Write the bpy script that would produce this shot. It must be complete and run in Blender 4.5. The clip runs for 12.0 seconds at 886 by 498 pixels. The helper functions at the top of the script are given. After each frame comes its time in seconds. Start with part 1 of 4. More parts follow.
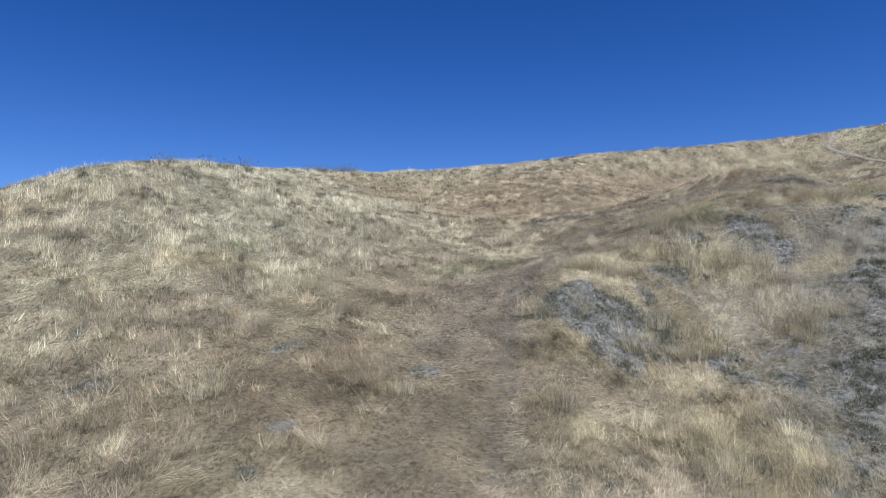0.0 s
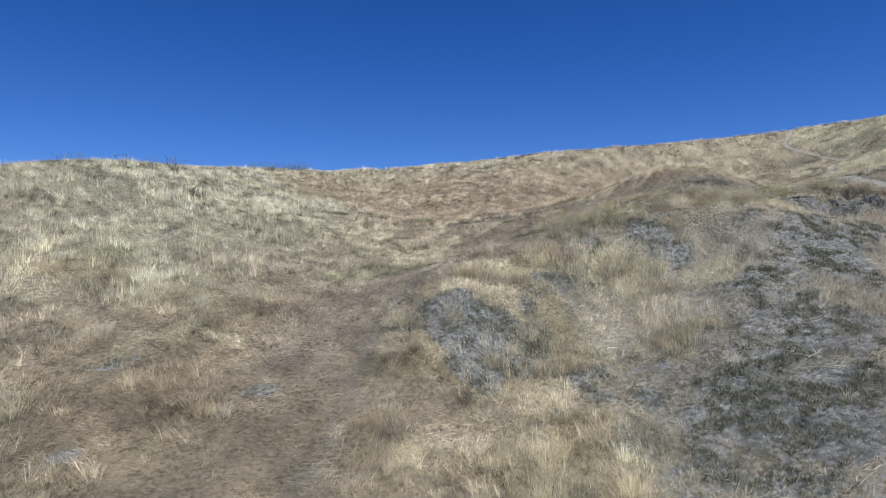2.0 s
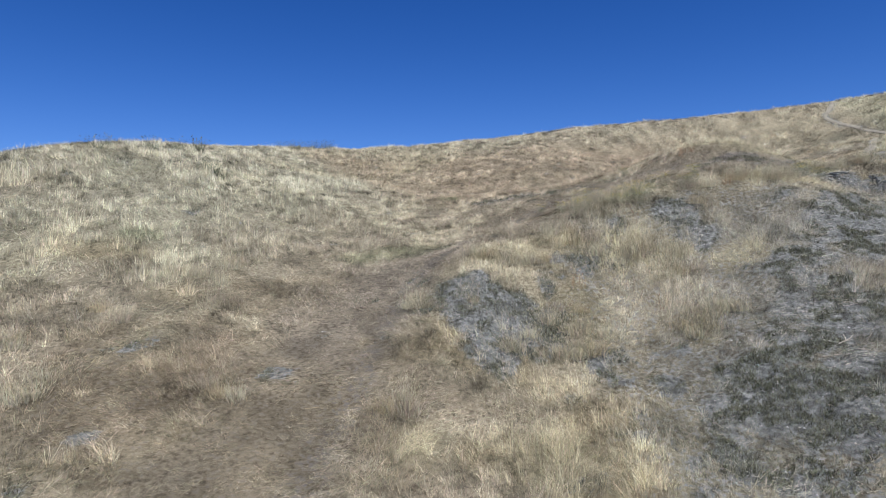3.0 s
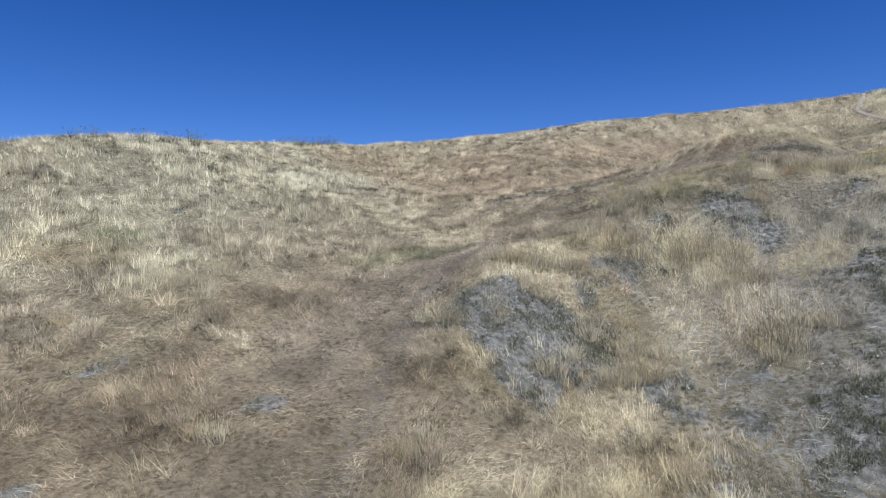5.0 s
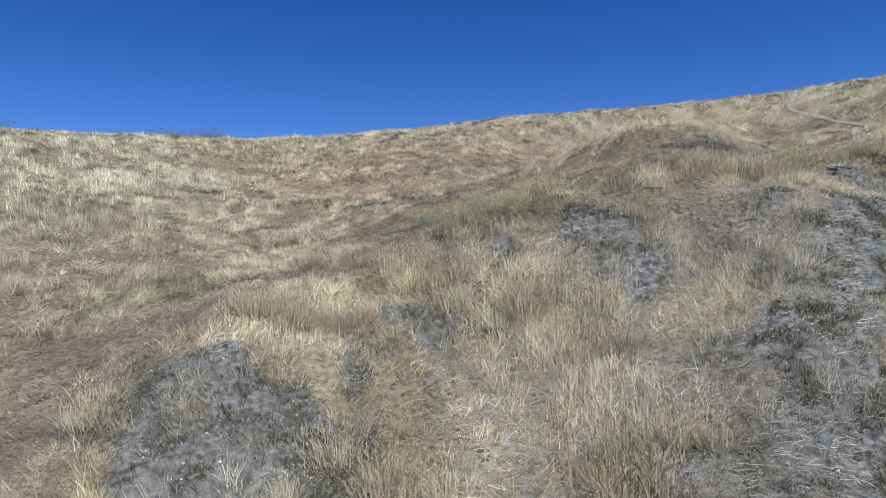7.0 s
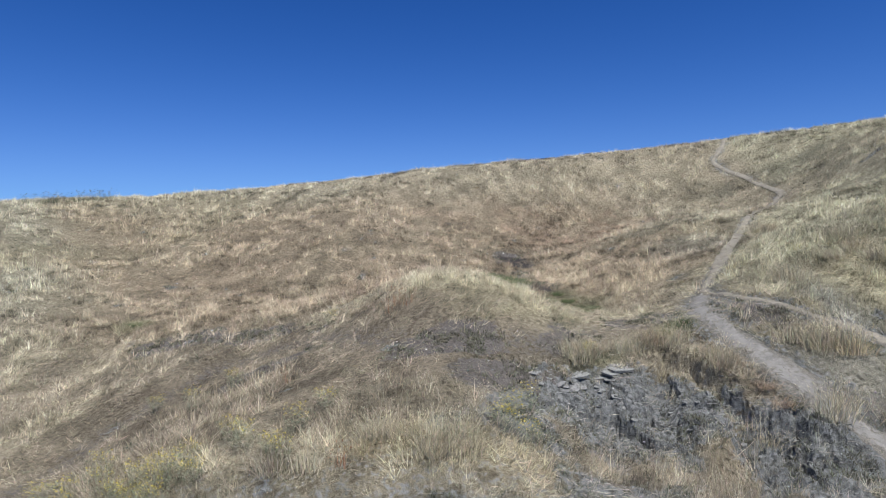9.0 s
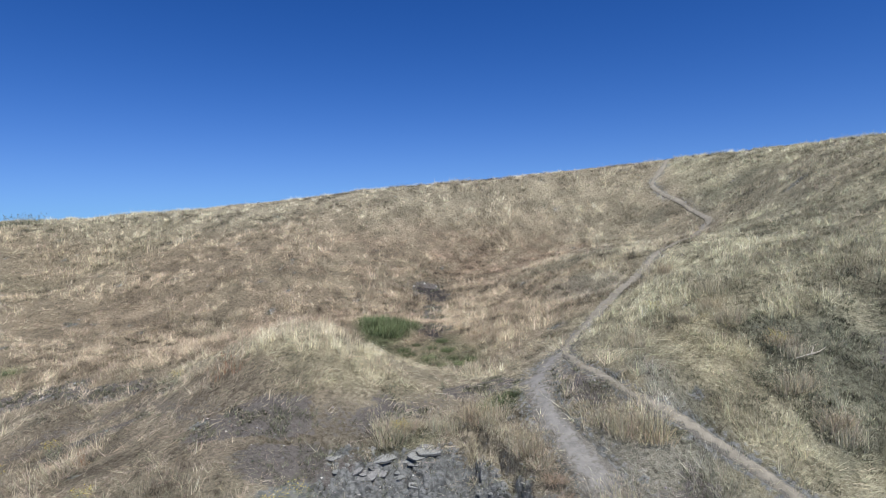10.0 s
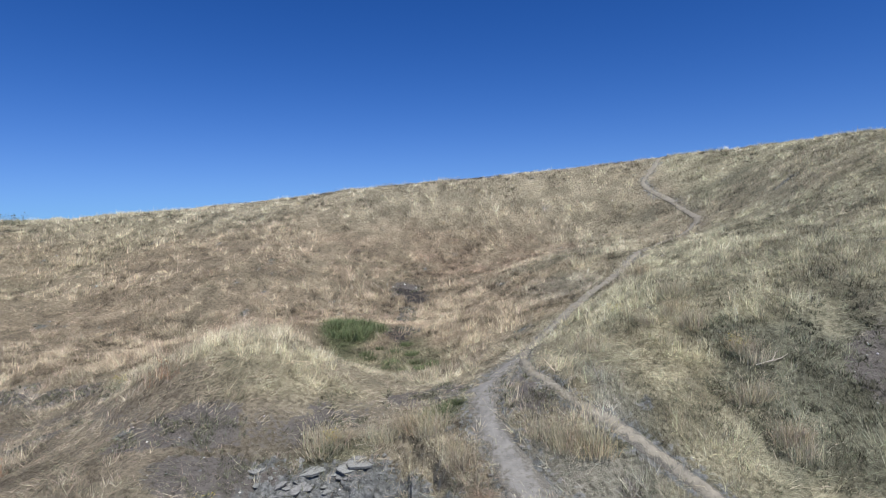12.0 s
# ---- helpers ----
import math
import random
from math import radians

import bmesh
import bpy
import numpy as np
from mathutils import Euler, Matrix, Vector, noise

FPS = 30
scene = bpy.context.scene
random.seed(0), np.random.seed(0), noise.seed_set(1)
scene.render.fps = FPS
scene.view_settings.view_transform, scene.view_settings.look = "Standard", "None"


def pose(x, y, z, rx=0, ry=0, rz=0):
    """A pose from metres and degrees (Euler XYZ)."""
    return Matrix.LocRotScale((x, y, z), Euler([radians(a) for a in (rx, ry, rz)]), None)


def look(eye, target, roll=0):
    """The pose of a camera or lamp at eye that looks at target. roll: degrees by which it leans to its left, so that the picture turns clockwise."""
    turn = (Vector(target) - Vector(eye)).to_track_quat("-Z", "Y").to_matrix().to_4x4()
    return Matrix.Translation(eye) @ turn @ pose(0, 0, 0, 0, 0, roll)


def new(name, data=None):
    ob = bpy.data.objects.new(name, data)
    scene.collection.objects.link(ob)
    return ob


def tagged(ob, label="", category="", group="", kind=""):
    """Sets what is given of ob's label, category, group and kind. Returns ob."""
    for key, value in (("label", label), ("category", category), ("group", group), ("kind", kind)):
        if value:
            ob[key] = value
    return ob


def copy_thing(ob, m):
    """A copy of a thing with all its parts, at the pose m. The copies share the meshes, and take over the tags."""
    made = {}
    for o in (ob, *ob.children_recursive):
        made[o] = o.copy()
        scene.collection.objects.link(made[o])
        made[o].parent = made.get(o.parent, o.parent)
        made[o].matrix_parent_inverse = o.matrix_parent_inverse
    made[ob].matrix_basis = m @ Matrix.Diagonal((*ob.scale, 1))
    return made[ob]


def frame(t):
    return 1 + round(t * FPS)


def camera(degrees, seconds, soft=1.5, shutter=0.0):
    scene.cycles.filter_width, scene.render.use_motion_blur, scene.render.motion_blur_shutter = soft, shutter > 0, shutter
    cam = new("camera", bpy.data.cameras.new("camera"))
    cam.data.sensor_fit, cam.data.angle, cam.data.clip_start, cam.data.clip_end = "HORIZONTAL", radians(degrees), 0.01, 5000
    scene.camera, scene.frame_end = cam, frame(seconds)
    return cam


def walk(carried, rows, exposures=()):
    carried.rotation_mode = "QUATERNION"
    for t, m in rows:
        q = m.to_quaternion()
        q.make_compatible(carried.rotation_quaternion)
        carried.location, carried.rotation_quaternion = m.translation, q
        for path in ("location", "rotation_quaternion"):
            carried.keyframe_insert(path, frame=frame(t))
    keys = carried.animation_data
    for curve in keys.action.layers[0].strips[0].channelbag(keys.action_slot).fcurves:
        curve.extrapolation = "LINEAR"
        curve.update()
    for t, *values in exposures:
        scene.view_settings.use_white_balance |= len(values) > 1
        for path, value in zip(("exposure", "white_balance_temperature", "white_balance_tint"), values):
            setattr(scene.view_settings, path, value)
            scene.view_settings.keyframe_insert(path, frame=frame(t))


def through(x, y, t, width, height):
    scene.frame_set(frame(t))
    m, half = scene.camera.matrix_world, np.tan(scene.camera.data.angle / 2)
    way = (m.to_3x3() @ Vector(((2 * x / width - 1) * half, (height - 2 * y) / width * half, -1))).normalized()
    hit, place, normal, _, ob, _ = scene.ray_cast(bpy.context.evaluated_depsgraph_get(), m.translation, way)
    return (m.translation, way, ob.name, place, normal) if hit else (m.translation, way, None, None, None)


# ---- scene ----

cam = camera(72.4, 12.0, soft=0.6)
PATH = [
    (0, (-0.055, -0.079, -0.04), (-0.062, 1.921, -0.026), -0.2),
    (0.5, (0.264, 0.368, 0.046), (0.269, 2.368, 0.059), -0.2),
    (1, (1.36, 0.819, 0.154), (1.371, 2.819, 0.164), -0.3),
    (1.5, (3.367, 1.201, 0.241), (3.383, 3.201, 0.248), -0.3),
    (2, (4.978, 1.372, 0.362), (4.999, 3.372, 0.365), -0.3),
    (2.5, (5.343, 1.575, 0.48), (5.276, 3.574, 0.483), -0.5),
    (2.7, (5.410, 1.640, 0.520), (5.335, 3.639, 0.523), -0.5),
    (2.9, (5.466, 1.700, 0.557), (5.387, 3.698, 0.503), -0.5),
    (3, (5.491, 1.729, 0.575), (5.412, 3.726, 0.5), -0.5),
    (3.2, (5.515, 1.810, 0.600), (5.434, 3.807, 0.521), -0.5),
    (4.8, (4.882, 4.428, 0.541), (4.783, 6.424, 0.468), -0.7),
    (5, (4.797, 5.259, 0.533), (4.7, 7.255, 0.458), -0.6),
    (5.5, (5.16, 7.676, 0.463), (5.114, 9.674, 0.386), -0.5),
    (6, (6.425, 10.043, 0.426), (6.425, 12.041, 0.346), -0.5),
    (6.5, (8.259, 11.921, 0.425), (8.289, 13.919, 0.343), -0.5),
    (7, (10.275, 13.245, 1.334), (10.327, 15.242, 1.249), -0.5),
    (7.5, (12.415, 14.3, 3.007), (12.482, 16.297, 2.923), -0.4),
    (7.7, (13.313, 14.649, 3.701), (13.383, 16.646, 3.616), -0.5),
    (9.3, (21.561, 17.722, 9.067), (21.627, 19.719, 8.968), -1.1),
    (9.5, (22.732, 17.843, 9.633), (22.803, 19.839, 9.537), -1.1),
    (10, (25.792, 18.069, 10.254), (25.875, 20.065, 10.16), -1.1),
    (10.5, (27.462, 18.246, 10.295), (27.511, 20.243, 10.201), -1.1),
    (11, (27.875, 18.519, 10.284), (27.926, 20.517, 10.19), -1.2),
    (11.5, (27.988, 18.828, 10.224), (28.04, 20.826, 10.13), -1.2),
    (12, (28.014, 19.044, 10.159), (28.068, 21.041, 10.066), -1.2),
]
walk(cam, [(t, look(eye, target, roll)) for t, eye, target, roll in PATH], [(0, 0.43), (6.5, 0.45), (9.3, 0.34), (12, 0.32)])

# ---- light ----
SUN_HEIGHT, SUN_TURN = 64.0, 148.0     # degrees above the ground; from straight ahead (+y) towards +x
world = bpy.data.worlds.new("sky")
scene.world = world
world.use_nodes = True
wt = world.node_tree
sky = wt.nodes.new("ShaderNodeTexSky")
sky.sky_type, sky.sun_disc = "NISHITA", False
sky.sun_elevation, sky.sun_rotation = radians(SUN_HEIGHT), radians(SUN_TURN)
sky.altitude, sky.air_density, sky.dust_density, sky.ozone_density = 2000, 0.8, 0.1, 3.5
deep = wt.nodes.new("ShaderNodeHueSaturation")     # the deep blue of dry summer air
deep.inputs["Saturation"].default_value = 1.20
deep.inputs["Hue"].default_value = 0.512
steep = wt.nodes.new("ShaderNodeGamma")             # darker overhead than at the skyline
steep.inputs["Gamma"].default_value = 1.25
wt.links.new(sky.outputs["Color"], steep.inputs["Color"])
wt.links.new(steep.outputs["Color"], deep.inputs["Color"])
over = wt.nodes.new("ShaderNodeVectorMath")         # dry air: the sky stays blue down to the skyline
over.operation = "MULTIPLY_ADD"
over.inputs[1].default_value, over.inputs[2].default_value = (1 / 2.7, 1 / 7.0, 1 / 21.0), (1.0, 1.0, 1.0)
clear = wt.nodes.new("ShaderNodeVectorMath")
clear.operation = "DIVIDE"
wt.links.new(deep.outputs["Color"], over.inputs[0])
wt.links.new(deep.outputs["Color"], clear.inputs[0])
wt.links.new(over.outputs[0], clear.inputs[1])
wt.links.new(clear.outputs[0], wt.nodes["Background"].inputs["Color"])
wt.nodes["Background"].inputs["Strength"].default_value = 0.083
sun = new("sun", bpy.data.lights.new("sun", "SUN"))
sun.data.energy, sun.data.angle, sun.data.color = 5.4, radians(0.53), (1.0, 0.98, 0.945)
_e, _a = radians(SUN_HEIGHT), radians(SUN_TURN)
sun.matrix_world = look((math.cos(_e) * math.sin(_a) * 50, math.cos(_e) * math.cos(_a) * 50, math.sin(_e) * 50), (0, 0, 0))


# ---- plan: smooth noise, lines, land forms ----
def lattice(ix, iy, seed):
    n = (ix * 374761393 + iy * 668265263 + seed * 144269504) & 0xFFFFFFFF
    n = ((n ^ (n >> 13)) * 1274126177) & 0xFFFFFFFF
    return ((n ^ (n >> 16)) & 0xFFFF) / 65535.0


def vnoise(x, y, size, seed=0):
    """Smooth value noise from 0 to 1, with cells of that size in metres."""
    u, v = np.asarray(x, float) / size, np.asarray(y, float) / size
    i, j = np.floor(u).astype(np.int64), np.floor(v).astype(np.int64)
    a, b = u - i, v - j
    a, b = a * a * (3 - 2 * a), b * b * (3 - 2 * b)
    low = lattice(i, j, seed) * (1 - a) + lattice(i + 1, j, seed) * a
    high = lattice(i, j + 1, seed) * (1 - a) + lattice(i + 1, j + 1, seed) * a
    return low * (1 - b) + high * b


def fbm(x, y, size, seed=0, octaves=3):
    total, weight = 0.0, 0.0
    for k in range(octaves):
        total = total + vnoise(x, y, size / 2**k, seed + 7 * k) / 2**k
        weight += 0.5**k
    return total / weight


def smooth(edge0, edge1, v):
    t = np.clip((v - edge0) / (edge1 - edge0), 0, 1)
    return t * t * (3 - 2 * t)


def line_distance(x, y, line):
    """Distance from a line of plan points, the length along it, and the side (+1 to its left)."""
    x, y = np.asarray(x, float), np.asarray(y, float)
    best, along, side, run = np.full(x.shape, 1e9), np.zeros(x.shape), np.ones(x.shape), 0.0
    for (ax, ay), (bx, by) in zip(line, line[1:]):
        dx, dy = bx - ax, by - ay
        size = math.hypot(dx, dy)
        k = np.clip(((x - ax) * dx + (y - ay) * dy) / size**2, 0, 1)
        d = np.hypot(x - ax - k * dx, y - ay - k * dy)
        near = d < best
        best = np.where(near, d, best)
        along = np.where(near, run + k * size, along)
        side = np.where(near, np.sign(dx * (y - ay) - dy * (x - ax)), side)
        run += size
    return best, along, side


def cells(x, y, size, seed=0):
    """Broken plates: the distance from the nearest crack, and a number of each plate's own."""
    u, v = np.asarray(x, float) / size, np.asarray(y, float) / size
    i, j = np.floor(u).astype(np.int64), np.floor(v).astype(np.int64)
    first, second, own = np.full(u.shape, 9.0), np.full(u.shape, 9.0), np.zeros(u.shape)
    for a in (-1, 0, 1):
        for b in (-1, 0, 1):
            d = np.hypot(i + a + lattice(i + a, j + b, seed) - u, j + b + lattice(i + a, j + b, seed + 1) - v)
            nearer = d < first
            second = np.where(nearer, first, np.minimum(second, d))
            own = np.where(nearer, lattice(i + a, j + b, seed + 2), own)
            first = np.minimum(first, d)
    return (second - first) * size, own


def spot(x, y, cx, cy, rx, ry, turn=0.0, rough=0.35, seed=3):
    """A patch with a ragged, soft edge: 1 inside, 0 outside."""
    c, s = math.cos(radians(turn)), math.sin(radians(turn))
    u, v = ((x - cx) * c + (y - cy) * s) / rx, (-(x - cx) * s + (y - cy) * c) / ry
    r = np.hypot(u, v) + rough * 2.6 * (fbm(x, y, 1.8, seed, 4) - 0.5)
    return 1 - smooth(0.55, 1.15, r)


# Rises of the land: plan place, height, half-widths in x and y.
VALLEY = -9.0
RISES = [
    (-1.1, 20.9, 2.41, 13.1, 16.1),
    (22.2, 8.7, 6.36, 8.0, 12.3),
    (45.1, 24.6, 3.83, 19.9, 24.6),
    (-23.3, 36.2, 10.40, 18.3, 18.7),
    (-5.5, 42.6, 2.36, 9.1, 17.5),
    (18.7, 32.9, 7.60, 16.4, 13.2),
    (42.7, 41.6, 9.82, 18.0, 13.5),
    (-25.8, 62.8, 8.54, 13.5, 23.0),
    (3.4, 53.9, 5.90, 26.8, 14.4),
    (18.8, 59.7, 8.37, 17.9, 18.5),
    (61.8, 56.4, 14.06, 15.7, 21.8),
    (-15.7, 85.1, 14.70, 25.0, 26.4),
    (15.4, 84.6, 11.37, 24.1, 19.2),
    (39.1, 84.8, 10.40, 20.6, 11.4),
    (68.4, 91.9, 22.75, 26.5, 37.1),
    (18.6, 111.6, 14.01, 31.5, 21.9),
    (68.7, 107.1, -10.68, 15.0, 17.8),
    (21.4, 41.0, 2.29, 5.0, 10.1),
    (13.6, 57.9, -3.73, 13.4, 7.5),
    (38.9, 61.9, 6.09, 9.6, 11.0),
    (24.1, 35.6, -1.56, 5.0, 5.0),
    (10.2, 31.1, 1.42, 8.4, 5.0),
    (27.8, 44.7, -1.80, 5.0, 5.0),
]
SWELLS = [  # smaller shoulders and hollows, in the same terms
    (5.7, 26.8, 0.95, 2.2, 3.2),
    (15.7, 28.2, -0.79, 3.2, 2.2),
    (-4.2, 49.2, -0.69, 8.0, 8.0),
    (-19.3, 35.8, -0.65, 8.0, 5.0),
    (41.8, 45.3, -0.75, 2.2, 2.2),
    (25.1, 33.5, -0.74, 2.2, 2.2),
    (31.6, 36.2, 0.49, 5.0, 3.2),
    (4.2, 22.0, 0.55, 2.2, 3.2),
    (17.3, 25.6, 0.44, 2.2, 2.2),
    (11.6, 24.5, -0.32, 3.2, 2.2),
    (18.7, 36.9, -0.38, 2.2, 2.2),
    (46.2, 55.1, 0.74, 5.0, 3.2),
    (14.9, 20.4, 0.36, 2.2, 2.2),
    (-11.5, 50.0, -0.49, 2.2, 2.2),
    (-2.0, 28.4, -0.22, 5.0, 8.0),
    (8.7, 35.9, -0.55, 2.2, 2.2),
    (8.1, 43.2, 0.37, 5.0, 8.0),
    (37.1, 37.7, -0.38, 2.2, 2.2),
    (23.8, 46.6, -1.2, 2.4, 3.0),
]
FOOTPATH = [(40.5, 25.0), (38.5, 28.0), (36.4, 31.2), (34.5, 33.5), (33.7, 34.4), (32.6, 35.5), (31.8, 36.9), (31.35, 39.0), (31.45, 41.4), (31.9, 43.1), (34.0, 45.8),
            (36.9, 50.2), (40.5, 55.4), (45.6, 63.0), (50.1, 67.5), (50.3, 73.5), (49.1, 77.8), (51.2, 79.9), (55.0, 86.0)]
LOWER_PATH = [(34.2, 26.5), (32.2, 30.0), (30.9, 32.6), (30.1, 34.6), (29.6, 36.6), (29.7, 38.4), (30.2, 39.8), (31.0, 41.3), (31.8, 42.9)]
CATTLE_TRACK = [(1.2, 12.0), (1.5, 16.8), (1.9, 19.6), (2.2, 22.2), (2.6, 25.6), (3.3, 28.4), (4.6, 30.6), (6.6, 34.4), (8.6, 39.0), (11.2, 42.2), (14.6, 42.6), (17.6, 38.6), (20.5, 36.4),
                (23.8, 37.0), (26.0, 38.6), (28.2, 39.6), (30.2, 39.8)]
WORN_STRIP = [(-1.0, 12.0), (0.0, 18.0), (0.6, 22.0), (0.8, 25.5), (1.8, 28.5), (4.2, 31.5), (6.6, 35.0), (8.8, 39.5), (11.5, 42.5), (14.6, 42.4)]
BANK = [(26.6, 36.7), (27.2, 36.2), (27.7, 35.6), (28.4, 34.5), (28.8, 33.3), (29.5, 32.3), (29.9, 31.0), (30.4, 29.0)]
BARE = [  # bare grey clay: place, half-widths, turn
    (6.7, 23.8, 2.7, 2.1, 0), (4.7, 24.9, 1.0, 1.5, 0), (15.0, 18.6, 3.4, 3.4, 20), (18.0, 21.4, 2.4, 2.4, 30), (14.8, 30.2, 0.9, 0.8, 0),
    (15.7, 28.2, 0.9, 0.8, 0), (18.4, 25.0, 1.1, 0.8, 0), (20.0, 29.8, 1.3, 0.7, 10), (21.4, 27.2, 2.2, 2.2, 0), (24.6, 33.6, 4.0, 2.6, 10),
    (29.0, 31.5, 1.9, 1.8, 0), (9.9, 22.7, 0.8, 0.5, 0), (12.2, 22.0, 0.8, 0.5, 0), (-0.7, 21.1, 0.7, 0.4, 20), (-4.7, 17.1, 0.7, 0.4, 0),
    (25.2, 29.4, 2.4, 2.2, 0), (5.6, 26.2, 0.8, 0.5, 0),
]
TROD = [  # dark trodden earth with thin litter
    (20.6, 36.9, 3.2, 0.9, -5), (24.6, 37.5, 2.6, 1.1, 20), (14.0, 40.2, 1.7, 1.0, 10), (30.9, 37.0, 1.5, 2.6, 20), (26.4, 64.4, 1.3, 1.6, 30), (26.8, 51.6, 0.9, 1.0, 20),
    (32.8, 32.6, 1.6, 2.2, -30), (8.4, 46.0, 2.8, 1.2, 10), (12.6, 45.0, 2.6, 1.0, -10), (28.1, 39.2, 1.6, 1.3, 0), (22.6, 35.0, 2.0, 0.9, 10),
    (42.2, 35.4, 2.2, 1.5, 0), (26.6, 57.5, 0.7, 4.0, 0),
]
BLACK_SPOTS = [  # near-black spots of almost bare ground
    (26.3, 63.6, 1.1, 2.0, 25), (26.6, 51.2, 1.0, 1.7, 0),
]
GREEN = [  # rank green growth
    (23.9, 50.8, 1.8, 3.4, 0), (28.4, 37.7, 0.9, 0.6, 20),
]
FAINT = [  # a green tinge in the dry grass
    (26.9, 47.2, 2.4, 2.6, 0), (24.6, 46.4, 1.4, 2.0, 0), (4.3, 50.4, 0.9, 1.3, 0), (33.4, 34.6, 0.8, 0.4, 0), (2.0, 33.0, 2.4, 2.0, 0), (25.2, 36.5, 1.0, 0.5, 10), (-10.8, 31.4, 1.5, 0.8, 10),
]
OATS = [  # dense standing wild oats
    (8.6, 28.2, 3.4, 1.3, 8), (12.7, 27.9, 2.8, 1.5, 0), (9.4, 25.0, 1.1, 1.9, 0), (13.4, 22.7, 0.9, 1.5, 0), (20.2, 31.9, 2.2, 0.9, 0), (16.3, 26.4, 1.8, 1.2, 0),
    (8.0, 17.6, 2.2, 1.4, 0), (4.0, 18.0, 0.8, 1.3, 0), (35.6, 38.2, 1.5, 3.2, 0), (31.9, 36.0, 0.7, 1.4, -20),
]


def any_of(x, y, spots, rough=0.35, seed=3):
    best = np.zeros(np.shape(x))
    for n, s in enumerate(spots):
        best = np.maximum(best, spot(x, y, *s, rough=rough, seed=seed + n))
    return best


def bare_clay(x, y):
    """Where the clay shows: patchy, most of all in the bare spots."""
    wide = np.zeros(np.shape(x))
    for cx, cy, rx, ry, turn in BARE:
        c, s = math.cos(radians(turn)), math.sin(radians(turn))
        r = np.hypot(((x - cx) * c + (y - cy) * s) / rx, (-(x - cx) * s + (y - cy) * c) / ry)
        wide = np.maximum(wide, 1 - smooth(0.3, 1.55, r))
    slope = smooth(6, 11, x) * smooth(40, 33, x) * smooth(35, 29, y + 0.0 * x)
    v = fbm(x, y, 1.7, 33, 4) + 0.85 * (fbm(x, y, 0.62, 36, 3) - 0.5) + 0.40 * wide + 0.07 * slope - 0.24 * (1 - np.maximum(slope, wide))
    return smooth(0.57, 0.84, v)


def slumped(x, y):
    """Where the bank has broken into plates and rubble."""
    return np.maximum(np.exp(-(((x - 25.8) / 2.5) ** 2) - ((y - 34.5) / 1.9) ** 2), np.exp(-(((x - 29.0) / 1.4) ** 2) - ((y - 32.0) / 1.5) ** 2))


def land(x, y, fine=True):
    """The height of the ground."""
    x, y = np.asarray(x, float), np.asarray(y, float)
    z = np.full(x.shape, VALLEY)
    for cx, cy, a, rx, ry in RISES + SWELLS:
        z = z + a * np.exp(-(((x - cx) / rx) ** 2) - ((y - cy) / ry) ** 2)
    far = smooth(130, 400, np.hypot(x - 15, y - 40))
    z = z + far * 10 * (fbm(x, y, 260, 91, 2) - 0.6)
    if not fine:
        return z
    z = z + 0.34 * (fbm(x, y, 5.0, 11) - 0.5) + 0.12 * (fbm(x, y, 1.1, 12) - 0.5)
    d, along, side = line_distance(x, y, BANK)
    d = d * side + 1.3 * (fbm(x, y, 1.2, 21, 3) - 0.5) + 0.5 * (fbm(x, y, 0.5, 22, 2) - 0.5)
    ends = smooth(0.0, 1.2, along) * (1 - smooth(4.5, 7.0, along)) * (0.3 + 0.7 * smooth(0.35, 0.6, fbm(x, y, 1.1, 24, 2)))
    z = z - 0.5 * ends * smooth(0.12, -0.16, d) * np.exp(np.minimum(d, 0) / 1.9)
    z = z + 0.14 * ends * np.exp(-((d - 0.35) / 0.4) ** 2)
    z = z + 0.34 * ends * np.exp(-((d / 0.7) ** 2)) * (fbm(x, y, 0.34, 30, 3) - 0.5)
    rough = bare_clay(x, y)
    z = z + rough * (0.20 * (fbm(x, y, 0.55, 23, 3) - 0.5) + 0.10 * np.abs(fbm(x, y, 0.8, 29, 2) - 0.5))
    slump = slumped(x, y)
    warp = 0.35 * (fbm(x, y, 0.9, 27, 2) - 0.5)
    crack, plate = cells(x + warp, y - warp, 0.85, 64)
    chip, bit = cells(x - warp, y + warp, 0.3, 65)
    z = z + slump * (0.40 * (plate - 0.5) - 0.30 * smooth(0.13, 0.02, crack) * smooth(0.3, 0.6, fbm(x, y, 1.6, 28, 2)) + 0.16 * (bit - 0.5) - 0.08 * smooth(0.07, 0.01, chip) + 0.14 * (fbm(x, y, 0.22, 38, 2) - 0.5))
    z = z + slump * 0.35 * (fbm(x, y, 1.5, 25, 3) - 0.5)
    for line, wide, deep in ((FOOTPATH, 0.35, 0.08), (LOWER_PATH, 0.5, 0.07), (CATTLE_TRACK, 0.7, 0.10)):
        d, along, side = line_distance(x, y, line)
        z = z - deep * np.exp(-((d / wide) ** 2))
    return z


# ---- meshes ----
def part(name, bm, material, parent=None, label=""):
    me = bpy.data.meshes.new(name)
    bm.to_mesh(me)
    bm.free()
    me.materials.append(material)
    ob = new(name, me)
    ob.parent = parent
    return tagged(ob, label)


